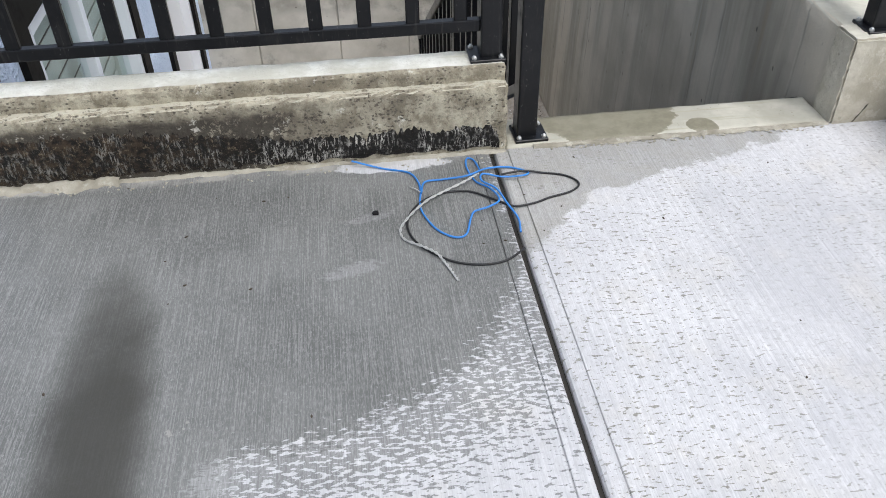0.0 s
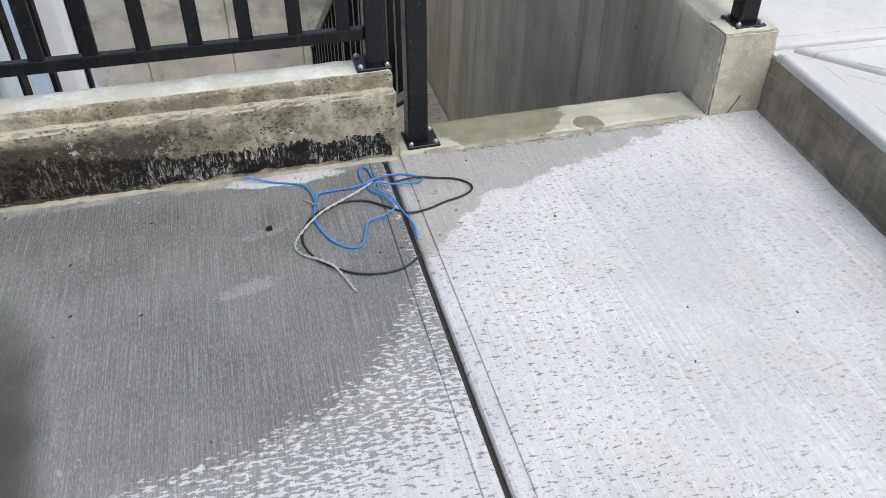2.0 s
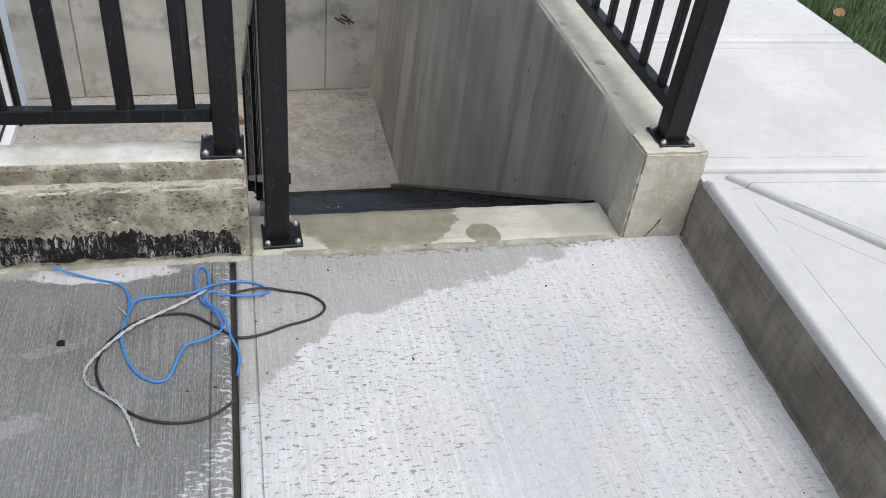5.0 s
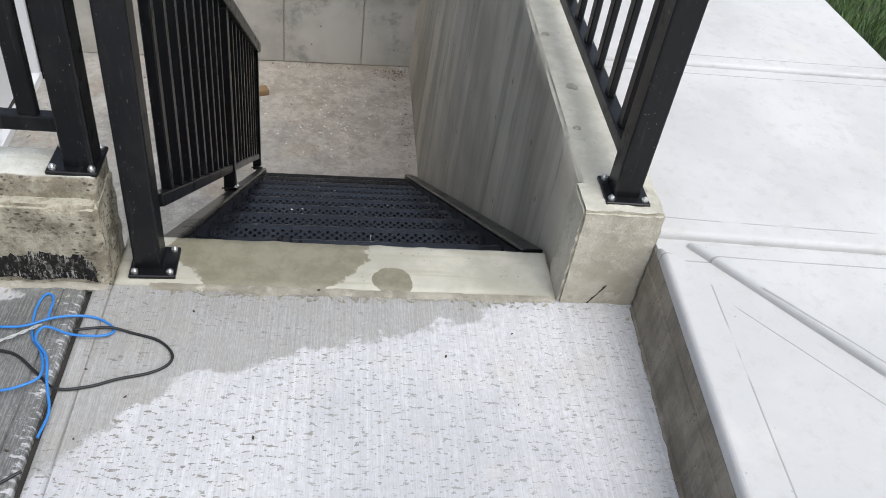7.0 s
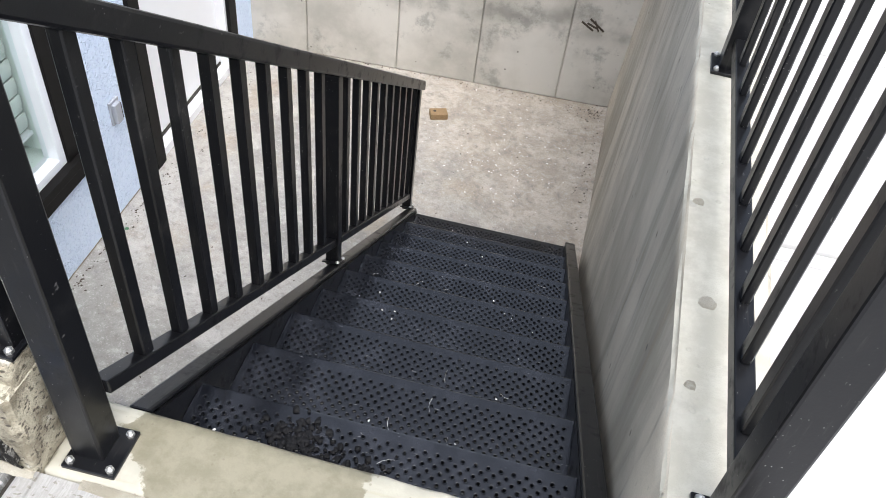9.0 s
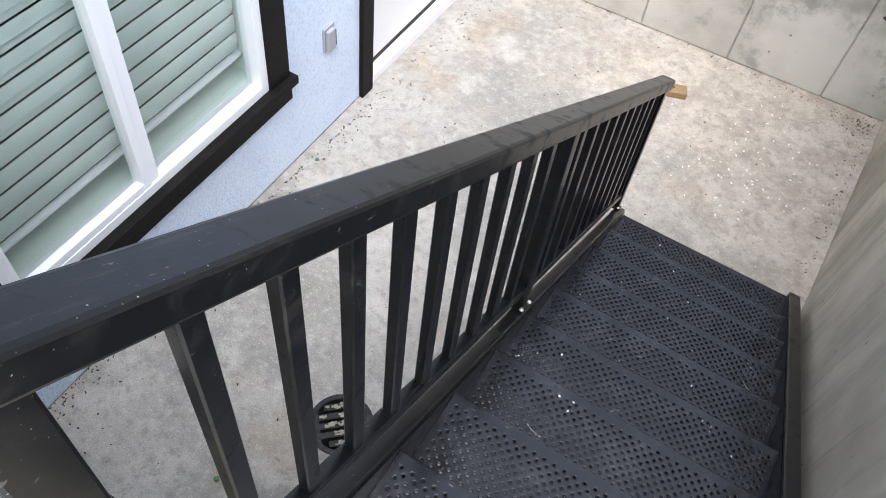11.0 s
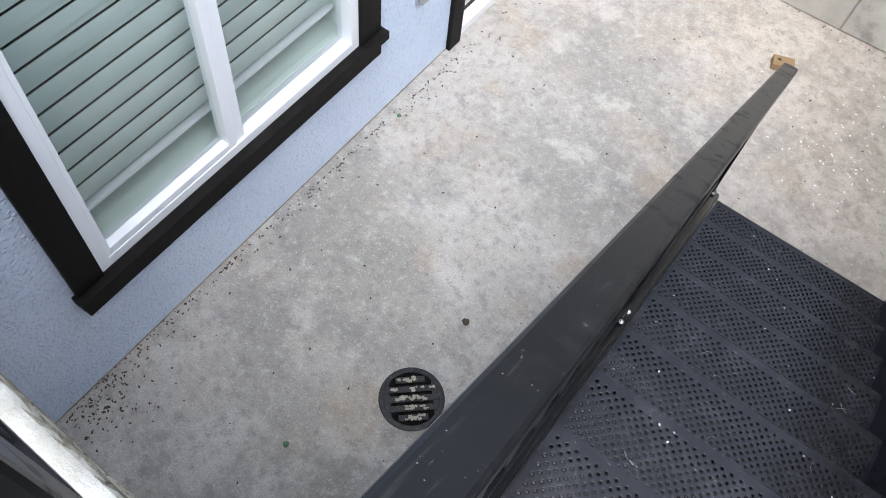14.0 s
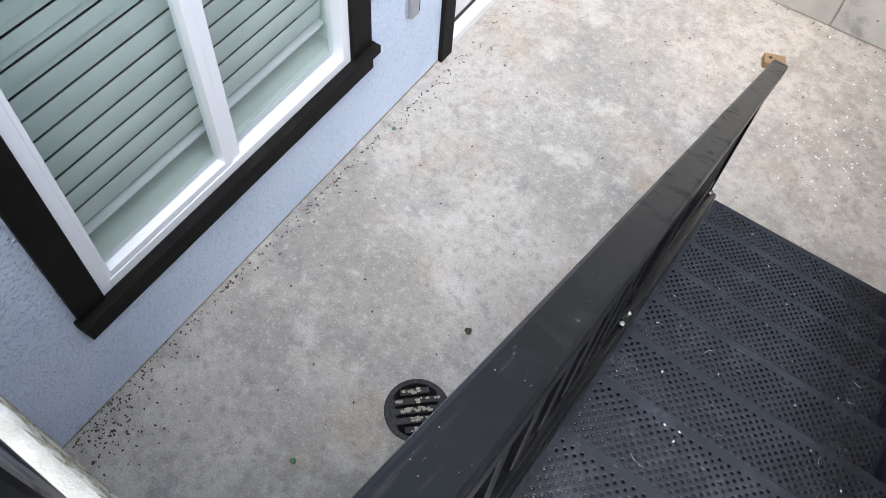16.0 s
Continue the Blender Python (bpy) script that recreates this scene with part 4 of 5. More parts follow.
# house: stucco wall with openings for window and door, closed behind
house = thing("wall_house", "blue-grey textured stucco house wall", "wall", kind="structure")
WY0, WY1, WZ0, WZ1 = 2.775, 4.300, -1.300, 0.25      # window opening
DY0, DY1, DZ1 = 5.155, 6.285, 0.12                     # door opening
for name, y0, y1, z0, z1 in (
    ("wall_panel", 2.10, WY0, PIT, 1.9), ("wall_panel", WY0, WY1, PIT, WZ0), ("wall_panel", WY0, WY1, WZ1, 1.9),
    ("wall_panel", WY1, DY0, PIT, 1.9), ("wall_panel", DY0, DY1, DZ1, 1.9), ("wall_panel", DY1, FAR - 0.013, PIT, 1.9),
):
    part(name, box(HOUSE - 0.18, HOUSE, y0, y1, z0, z1), M_STUCCO, house)
part("wall_panel", box(-6.0, HOUSE - 0.18, 2.10, 2.28, -0.1, 1.9), M_STUCCO, house)
# thin brown-grey line where the house wall meets the yard floor
part("wall_foot_strip", box(HOUSE - 0.02, HOUSE + 0.004, BACK, 5.055, PIT, PIT + 0.007, 0.002), M_KERB, house, "thin brown-grey strip along the wall foot")
eave = shell("eave", box(-6.0, HOUSE + 0.12, 2.0, 9.0, 1.9, 2.0), M_VINYL, "white board over the house wall", "eave")
room = shell("room", box(-4.0, -3.9, 2.28, 7.2, PIT, 1.9), M_ROOM, "dim inner wall of the house", "wall")
shell("room_floor", box(-4.0, HOUSE - 0.18, 2.28, 7.2, PIT - 0.1, PIT), M_ROOM, "dim room floor", "floor")
shell("room_wall", box(-4.0, HOUSE - 0.18, 7.0, 7.2, PIT, 1.9), M_ROOM, "dim inner side wall of the house", "wall")
shell("room_wall", box(-4.0, HOUSE - 0.18, 2.285, 2.40, PIT, -0.1), M_ROOM, "dim inner side wall of the house", "wall")

# ---------------------------------------------------------------- window
window = thing("window_1", "white vinyl sliding window with black trim and closed blinds", "window", kind="structure", at=(HOUSE, 3.55, -1.3))


def wpart(name, x0, x1, y0, y1, z0, z1, mat, parent=None, bevel=0.003, label=""):
    p = parent or window
    ob = part(name, box(x0, x1, y0, y1, z0, z1, bevel, 2), mat, p, label)
    ob.matrix_parent_inverse = p.matrix_world.inverted()
    return ob


hx = HOUSE
wpart("trim", hx, hx + 0.026, 2.664, WY0 + 0.012, WZ0, WZ1 + 0.13, M_TRIM, label="black painted side trim board")
wpart("trim", hx, hx + 0.026, WY1 - 0.012, 4.430, WZ0, WZ1 + 0.13, M_TRIM, label="black painted side trim board")
wpart("trim", hx, hx + 0.030, 2.650, 4.444, WZ1 - 0.01, WZ1 + 0.14, M_TRIM, label="black painted head trim board")
wpart("sill", hx, hx + 0.060, 2.648, 4.452, WZ0 - 0.048, WZ0, M_TRIM, label="black painted projecting window sill")
wpart("apron", hx, hx + 0.030, 2.664, 4.432, WZ0 - 0.150, WZ0 - 0.048, M_TRIM, label="black painted apron board below the sill")
fx0, fx1 = hx - 0.075, hx + 0.012
frame_bar = 0.050
wpart("frame", fx0, fx1, WY0 + 0.012, WY0 + 0.012 + frame_bar, WZ0, WZ1 - 0.01, M_VINYL)
wpart("frame", fx0, fx1, WY1 - 0.012 - frame_bar, WY1 - 0.012, WZ0, WZ1 - 0.01, M_VINYL)
wpart("frame", fx0, fx1, WY0 + 0.012 + frame_bar, WY1 - 0.012 - frame_bar, WZ0, WZ0 + frame_bar, M_VINYL)
wpart("frame", fx0, fx1, WY0 + 0.012 + frame_bar, WY1 - 0.012 - frame_bar, WZ1 - 0.07, WZ1 - 0.01, M_VINYL)
MID = 3.525
wpart("mullion", fx0 + 0.004, fx1 - 0.012, MID - 0.012, MID + 0.042, WZ0 + 0.050, WZ1 - 0.07, M_VINYL)
wpart("sash", fx0 + 0.02, fx1 - 0.003, MID - 0.050, MID - 0.012, WZ0 + 0.050, WZ1 - 0.07, M_VINYL, label="white sliding sash stile")
wpart("sash", fx0 + 0.02, fx1 - 0.003, WY0 + 0.062, WY0 + 0.062 + 0.020, WZ0 + 0.050, WZ1 - 0.07, M_VINYL)
wpart("sash", fx0 + 0.02, fx1 - 0.003, WY0 + 0.082, MID - 0.050, WZ0 + 0.050, WZ0 + 0.088, M_VINYL, label="white sash bottom rail")
for y0, y1, x in ((WY0 + 0.082, MID - 0.050, hx - 0.030), (MID + 0.042, WY1 - 0.062, hx - 0.045)):
    me = bpy.data.meshes.new("pane")
    me.from_pydata([(x, y0 - 0.004, WZ0 + 0.048), (x, y1 + 0.004, WZ0 + 0.048), (x, y1 + 0.004, WZ1 - 0.072), (x, y0 - 0.004, WZ1 - 0.072)], [], [(0, 1, 2, 3)])
    me.materials.append(M_GLASS)
    p = new("pane", me)
    p.parent = window
    p.matrix_parent_inverse = window.matrix_world.inverted()
    p.visible_shadow = False
wpart("inner_sill", hx - 0.24, fx0 - 0.001, WY0, WY1, WZ0 - 0.02, WZ0 + 0.048, M_SILLIN, label="pale green-white inner sill")
wpart("reveal", hx - 0.30, fx0 - 0.001, WY0 - 0.02, WY0 + 0.012, WZ0 + 0.046, WZ1, M_SILLIN)
wpart("reveal", hx - 0.30, fx0 - 0.001, WY1 - 0.012, WY1 + 0.02, WZ0 + 0.046, WZ1, M_SILLIN)

blind = thing("window_blind", "pale grey-green horizontal slat blind, lowered and closed", "blind", at=(hx - 0.16, 3.55, 0.15))
slat_bm = bmesh.new()
prof = [(0.005, 0.045), (0.007, 0.022), (0.007, -0.012), (0.002, -0.017), (0.000, -0.045)]
va = [[slat_bm.verts.new((x, y, z)) for x, z in prof] for y in (WY0 + 0.03, WY1 - 0.03)]
vb = [[slat_bm.verts.new((x - 0.003, y, z)) for x, z in prof] for y in (WY0 + 0.03, WY1 - 0.03)]
for i in range(4):
    slat_bm.faces.new((va[0][i], va[0][i + 1], va[1][i + 1], va[1][i]))
    slat_bm.faces.new((vb[0][i], vb[0][i + 1], vb[1][i + 1], vb[1][i]))
for i in (0, 4):
    slat_bm.faces.new((va[0][i], va[1][i], vb[1][i], vb[0][i]))
first = None
zs = WZ0 + 0.245
while zs < WZ1 - 0.02:
    if first is None:
        first = finish(slat_bm, "slat", M_BLIND, blind)
        s = first
    else:
        s = bpy.data.objects.new("slat", first.data)
        scene.collection.objects.link(s)
        s.parent = blind
    s.matrix_parent_inverse = blind.matrix_world.inverted()
    s.location = (hx - 0.135, 0, zs)
    zs += 0.097
p = part("bottom_rail", box(hx - 0.150, hx - 0.115, WY0 + 0.03, WY1 - 0.03, WZ0 + 0.160, WZ0 + 0.182, 0.004), M_VINYL, blind, "white bottom rail")
p.matrix_parent_inverse = blind.matrix_world.inverted()
p = part("head_rail", box(hx - 0.160, hx - 0.105, WY0 + 0.025, WY1 - 0.025, WZ1 - 0.05, WZ1 - 0.005, 0.004), M_VINYL, blind)
p.matrix_parent_inverse = blind.matrix_world.inverted()

# ---------------------------------------------------------------- door
door = thing("door_1", "white flush house door with black painted jambs, shut", "door", kind="structure", at=(HOUSE, 5.72, PIT))


def dpart(name, dims, mat, label="", bevel=0.003):
    ob = part(name, box(*dims, bevel, 2), mat, door, label)
    ob.matrix_parent_inverse = door.matrix_world.inverted()
    return ob


dpart("jamb", (hx, hx + 0.028, 5.060, 5.165, PIT + 0.002, DZ1 + 0.15), M_TRIM, "black painted jamb board")
dpart("jamb", (hx, hx + 0.028, 6.275, 6.385, PIT + 0.002, DZ1 + 0.15), M_TRIM, "black painted jamb board")
dpart("head", (hx, hx + 0.030, 5.165, 6.275, DZ1 - 0.01, DZ1 + 0.15), M_TRIM, "black painted head board")
dpart("frame", (hx - 0.17, hx - 0.002, DY0, DY0 + 0.035, PIT + 0.06, DZ1), M_DOOR)
dpart("frame", (hx - 0.17, hx - 0.002, DY1 - 0.035, DY1, PIT + 0.06, DZ1), M_DOOR)
dpart("leaf", (hx - 0.115, hx - 0.07, DY0 + 0.037, DY1 - 0.037, PIT + 0.085, DZ1 - 0.005), M_DOOR, "white flush door leaf")
dpart("door_sill", (hx - 0.17, hx + 0.004, DY0, DY1, PIT, PIT + 0.06), M_DOOR, "white painted door sill")
dpart("sweep", (hx - 0.071, hx - 0.062, DY0 + 0.045, DY1 - 0.045, PIT + 0.062, PIT + 0.084), M_GAP, "dark rubber sweep", 0.001)

# outlet box on the stucco
outlet = thing("outlet_cover", "grey weatherproof outlet cover on the stucco wall", "outlet", at=(HOUSE, 4.775, -1.305))


def opart(name, dims, mat, bevel):
    ob = part(name, box(*dims, bevel, 2), mat, outlet)
    ob.matrix_parent_inverse = outlet.matrix_world.inverted()


opart("back_plate", (hx - 0.002, hx + 0.014, 4.730, 4.820, -1.380, -1.235), M_GREY, 0.004)
opart("lid", (hx + 0.0145, hx + 0.040, 4.738, 4.795, -1.370, -1.245), M_GREY, 0.006)
opart("opening", (hx + 0.0145, hx + 0.034, 4.796, 4.808, -1.365, -1.265), M_TRIM, 0.002)

for ob in (house, window, blind, door, outlet, eave, room):
    turn(ob, HOUSE, 3.5, SKEW)

# ---------------------------------------------------------------- stairs
RUN, RISE, NOSE_Y, NOSE_Z = 0.279, 0.179, 2.545, -0.168
SLOPE = RISE / RUN


def nose_line(y):
    return NOSE_Z - (y - NOSE_Y) * SLOPE


TX0, TX1 = 0.500, 1.388
stairs = thing("metal_stairs", "black metal stairs with perforated treads down to the yard", "stairs")


def tread_mesh():
    """One pan tread: a perforated top with raised rims round the holes, a folded nose and a back lip."""
    bm = bmesh.new()
    cw, ch, depth, nose = 0.0290, 0.0145, RUN + 0.004, 0.030
    width = TX1 - TX0
    nx, ny = int((width - 0.008) / cw), int((depth - nose - 0.006) / ch)
    mx, y_hi = (width - nx * cw) / 2, -nose
    eight = [(1, 0), (1, 1), (0, 1), (-1, 1), (-1, 0), (-1, -1), (0, -1), (1, -1)]
    for r in range(ny):
        cy = y_hi - (r + 0.5) * ch
        shift = cw / 2 if r % 2 else 0.0
        count = nx - 1 if r % 2 else nx
        for c in range(count):
            cx = mx + shift + (c + 0.5) * cw
            outer = [bm.verts.new((cx + a * cw / 2, cy + b * ch / 2, 0)) for a, b in eight]
            rings = []
            for rad, z in ((0.0070, 0.0), (0.0060, 0.0024), (0.0047, 0.0021), (0.0040, -0.006)):
                rings.append([bm.verts.new((cx + rad * math.cos(q * math.tau / 8), cy + rad * math.sin(q * math.tau / 8), z)) for q in range(8)])
            for a, b in zip([outer] + rings, rings):
                for q in range(8):
                    bm.faces.new((a[q], a[(q + 1) % 8], b[(q + 1) % 8], b[q]))
        x_l, x_r = mx + shift, mx + shift + count * cw
        for a, b in ((0, x_l), (x_r, width)):
            bm.faces.new([bm.verts.new(p) for p in ((a, cy - ch / 2, 0), (b, cy - ch / 2, 0), (b, cy + ch / 2, 0), (a, cy + ch / 2, 0))])
    back = y_hi - ny * ch
    bm.faces.new([bm.verts.new(p) for p in ((0, -depth, 0), (width, -depth, 0), (width, back, 0), (0, back, 0))])
    # folded nose
    prof = [(-nose, 0.0), (-0.006, 0.0), (-0.0018, -0.0018), (0.0, -0.006), (0.0, -0.045), (-0.02, -0.045)]
    lines = [[bm.verts.new((x, y, z)) for y, z in prof] for x in (0, width)]
    for i in range(len(prof) - 1):
        bm.faces.new((lines[0][i], lines[1][i], lines[1][i + 1], lines[0][i + 1]))
    lip = [[bm.verts.new((x, -depth, z)) for z in (0, 0.02)] for x in (0, width)]
    bm.faces.new((lip[0][0], lip[1][0], lip[1][1], lip[0][1]))
    me = bpy.data.meshes.new("tread")
    bm.to_mesh(me)
    bm.free()
    me.materials.append(M_TREAD)
    return me


tread_data = tread_mesh()
for i in range(10):
    t = new("tread", tread_data)
    t.parent = stairs
    t.location = (TX0, NOSE_Y + i * RUN, NOSE_Z - i * RISE)
    r = part("riser", box(TX0, TX1, NOSE_Y + i * RUN - RUN - 0.002, NOSE_Y + i * RUN - RUN + 0.002, NOSE_Z - i * RISE - 0.004, NOSE_Z - (i - 1) * RISE - 0.05), M_TREAD, stairs) if i else None

for x0, x1, f0, f1 in ((0.489, 0.498, 0.446, 0.494), (1.389, 1.398, 1.389, 1.446)):
    y0, y1 = 2.337, 5.075
    # web, then the flange on top with its rounded toe
    bm = bmesh.new()
    ring = [[bm.verts.new((x, y, z)) for y, z in ((y0, nose_line(y0) + 0.012), (y1, nose_line(y1) + 0.012), (y1, PIT + 0.002), (y1 - 0.22, PIT + 0.002), (y0, nose_line(y0) - 0.30))] for x in (x0, x1)]
    for i in range(5):
        bm.faces.new((ring[0][i], ring[0][(i + 1) % 5], ring[1][(i + 1) % 5], ring[1][i]))
    bm.faces.new(ring[0][::-1])
    bm.faces.new(ring[1])
    s = part("stringer", bm, M_BLACK, stairs)
    a, b = (((f0 + f1) / 2), y0 + 0.012, nose_line(y0 + 0.012) + 0.022), (((f0 + f1) / 2), y1, nose_line(y1) + 0.022)
    part("flange", beam(a, b, f1 - f0, 0.018, 0.007), M_BLACK, s)

turn(stairs, 0.94, 2.30, 1.0)

# ---------------------------------------------------------------- railings


def bolt(parent, x, y, z):
    bm = bmesh.new()
    bmesh.ops.create_cone(bm, cap_ends=True, segments=6, radius1=0.0085, radius2=0.0085, depth=0.006, matrix=Matrix.Translation((x, y, z + 0.003)))
    bmesh.ops.create_uvsphere(bm, u_segments=8, v_segments=5, radius=0.0062, matrix=Matrix.Translation((x, y, z + 0.006)))
    part("bolt", bm, M_ZINC, parent, "bright zinc bolt")


def post(parent, cx, cy, z0, z1, w=0.064, plate=True, px=0.0, py=0.0, half=0.053):
    p = part("post", box(cx - w / 2, cx + w / 2, cy - w / 2, cy + w / 2, z0, z1, 0.005, 2), M_BLACK, parent)
    part("cap", box(cx - w / 2 - 0.003, cx + w / 2 + 0.003, cy - w / 2 - 0.003, cy + w / 2 + 0.003, z1 + 0.0005, z1 + 0.012, 0.004, 2), M_BLACK, p)
    if plate:
        b = part("base_plate", box(cx + px - half, cx + px + half, cy + py - half, cy + py + half, z0 - 0.0005, z0 + 0.010, 0.002), M_BLACK, p)
        for a, c in ((-1, -1), (1, -1), (1, 1), (-1, 1)):
            bolt(parent, cx + px + a * (half - 0.013), cy + py + c * (half - 0.013), z0 + 0.010)
    return p


PICK = 0.139
# guard on the parapet
RY = 2.252
guard = thing("parapet_railing", "black metal picket railing bolted on the parapet", "railing")
post(guard, 0.332, RY, 0.274, 1.345, px=-0.012)
post(guard, -1.150, RY, 0.274, 1.345)
part("bottom_rail", beam((0.300, RY, 0.376), (-1.118, RY, 0.376), 0.030, 0.036, 0.003, "x"), M_BLACK, guard)
part("top_rail", beam((0.300, RY, 1.325), (-1.118, RY, 1.325), 0.055, 0.045, 0.005, "x"), M_BLACK, guard)
for i in range(10):
    x = 0.243 - PICK * i
    part("picket", box(x - 0.020, x + 0.020, RY - 0.010, RY + 0.010, 0.389, 1.304, 0.003), M_BLACK, guard)

# guard on the retaining wall
RX = 1.552
side_guard = thing("wall_railing", "black metal picket railing bolted on the retaining wall", "railing")
for i in range(4):
    post(side_guard, RX, 2.235 + i * 1.43, 0.285, 1.12, py=-0.004)
    if i < 3:
        y0, y1 = 2.235 + i * 1.43 + 0.032, 2.235 + (i + 1) * 1.43 - 0.032
        part("bottom_rail", beam((RX, y0, 0.372), (RX, y1, 0.372), 0.036, 0.036, 0.003), M_BLACK, side_guard)
        part("top_rail", beam((RX, y0, 1.10), (RX, y1, 1.10), 0.055, 0.045, 0.005), M_BLACK, side_guard)
        for q in range(9):
            y = y0 + 0.095 + q * 0.1432
            part("picket", box(RX - 0.009, RX + 0.009, y - 0.0175, y + 0.0175, 0.389, 1.079, 0.003), M_BLACK, side_guard)

side_guard.matrix_basis = pose(RX, 2.235, 0) @ pose(0, 0, 0, 0, 0, -1.15) @ pose(-RX, -2.235, 0)

# hand railing of the stairs
SX = 0.472


def rail_top(y):
    return 0.938 - 0.6576 * (y - 2.3)


def low_rail(y):
    return 0.190 - 0.655 * (y - 2.232)


stair_rail = thing("stair_railing", "black metal picket hand railing along the stairs", "railing")
post(stair_rail, 0.448, 2.232, 0.004, rail_top(2.232) - 0.03, px=0.012, py=-0.006)
for y in (3.635, 5.035):
    p = post(stair_rail, SX, y, nose_line(y) + 0.028, rail_top(y) - 0.05, 0.05, False)
    part("foot_plate", beam((SX, y - 0.045, nose_line(y - 0.045) + 0.033), (SX, y + 0.045, nose_line(y + 0.045) + 0.033), 0.066, 0.008, 0.002), M_BLACK, p)
    for dy in (-0.036, 0.036):
        bolt(stair_rail, SX + 0.026, y + dy, nose_line(y + dy) + 0.036)
a, b = (SX + 0.006, 2.150, rail_top(2.150) - 0.030), (SX + 0.006, 5.085, rail_top(5.085) - 0.030)
part("hand_rail", beam(a, b, 0.064, 0.060, 0.007), M_BLACK, stair_rail, "satin black flat hand rail, lightly dusty")
a, b = (SX, 2.262, low_rail(2.262)), (SX, 5.010, low_rail(5.010))
part("bottom_rail", beam(a, b, 0.036, 0.038, 0.003), M_BLACK, stair_rail)
y = 2.268 + 0.1365
while y < 5.0:
    if abs(y - 3.635) > 0.05:
        z0, z1 = low_rail(y) + 0.012, rail_top(y) - 0.050
        part("picket", box(SX - 0.0125, SX + 0.0125, y - 0.0175, y + 0.0175, z0, z1, 0.003), M_BLACK, stair_rail)
    y += 0.1365
turn(stair_rail, SX, 2.232, SKEW)

# ---------------------------------------------------------------- cables on the walkway


def cable(name, label, pts, r, mat):
    ob = finish(tube(smooth_path(pts), r * 0.70), name, mat, None, True)
    return tagged(ob, label, "cable", "cables on the walkway")


R = 0.0042
cable("blue_cable", "thin bright blue cable lying loose over the joint",
      [(-0.109, 2.128, 0.018), (-0.02, 2.095, R), (0.055, 2.062, R), (0.080, 2.010, 0.006), (0.083, 1.955, R), (0.075, 1.87, R), (0.105, 1.775, R),
       (0.150, 1.728, R), (0.185, 1.735, R), (0.205, 1.790, 0.012), (0.222, 1.825, 0.012), (0.262, 1.835, 0.016), (0.300, 1.868, 0.014), (0.285, 1.93, 0.012), (0.250, 1.985, R), (0.235, 2.06, R), (0.242, 2.11, R), (0.262, 2.10, R), (0.270, 2.03, 0.012)], R, M_BLUE)
cable("blue_cable", "thin bright blue cable curled beside the black one",
      [(0.083, 1.935, 0.013), (0.100, 1.992, 0.011), (0.150, 2.008, R), (0.225, 2.005, 0.012), (0.290, 2.035, 0.012), (0.360, 2.045, R), (0.412, 2.012, R), (0.395, 1.985, 0.011), (0.33, 1.985, 0.012),
       (0.275, 2.000, 0.018), (0.265, 1.965, 0.018), (0.300, 1.915, 0.020), (0.318, 1.850, 0.014), (0.338, 1.785, 0.006), (0.333, 1.725, 0.004)], R, M_BLUE)
cable("black_cable", "black cable lying in a loose loop",
      [(0.328, 1.648, 0.008), (0.275, 1.612, R), (0.215, 1.602, R), (0.150, 1.618, R), (0.098, 1.655, R), (0.050, 1.715, R), (0.030, 1.785, R), (0.045, 1.855, R), (0.090, 1.912, R),
       (0.155, 1.940, R), (0.225, 1.935, R), (0.285, 1.885, 0.006), (0.335, 1.842, 0.007), (0.395, 1.850, R), (0.450, 1.872, R), (0.510, 1.890, R), (0.543, 1.915, R), (0.545, 1.945, R), (0.512, 1.980, R), (0.455, 2.000, R), (0.400, 2.010, 0.010), (0.330, 1.998, 0.012)], R * 1.1, M_BLKCAB)
for k, ph in enumerate((0.0, math.pi)):
    base = smooth_path([(0.262, 2.010, 0.014), (0.215, 1.975, 0.013), (0.150, 1.935, 0.012), (0.095, 1.895, 0.013), (0.040, 1.830, 0.012), (0.010, 1.780, 0.006),
                        (0.018, 1.735, 0.006), (0.062, 1.690, 0.012), (0.095, 1.655, 0.013), (0.115, 1.615, 0.007), (0.128, 1.575, 0.006), (0.137, 1.550, 0.004)], 10)
    pts = [p + 0.0022 * Vector((math.cos(i * 0.8 + ph), math.sin(i * 0.8 + ph), 0.4 * math.sin(i * 0.8 + ph))) for i, p in enumerate(base)]
    tagged(finish(tube(pts, 0.0019, 6), "bare_wire", M_WIRE, None, True), "pale twisted bare wire tangled with the cables", "wire", "cables on the walkway")
tagged(finish(tube(smooth_path([(0.055, 1.982, 0.004), (0.070, 1.960, 0.010), (0.082, 1.940, 0.012)]), 0.002, 6), "bare_wire", M_WIRE, None, True), "short pale end of bare wire", "wire", "cables on the walkway")

# ---------------------------------------------------------------- yard things
drain = thing("floor_drain", "round black cast iron floor drain with slotted grate", "drain", at=(-0.100, 3.335, PIT))
bm = bmesh.new()
RAD = 0.145
prof = [(RAD, 0.0005), (RAD, 0.005), (RAD - 0.004, 0.007), (RAD - 0.022, 0.007), (RAD - 0.024, 0.004), (RAD - 0.024, 0.0006)]
rings = [[bm.verts.new((r * math.cos(q * math.tau / 40), r * math.sin(q * math.tau / 40), z)) for q in range(40)] for r, z in prof]
for a, b in zip(rings, rings[1:]):
    for q in range(40):
        bm.faces.new((a[q], a[(q + 1) % 40], b[(q + 1) % 40], b[q]))
part("rim", bm, M_IRON, drain, smooth=True)
# flat disc under the bars; its black colour stands in for shade in the drain
bm = bmesh.new()
bmesh.ops.create_circle(bm, cap_ends=True, segments=40, radius=RAD - 0.023, matrix=Matrix.Translation((0, 0, 0.0012)))
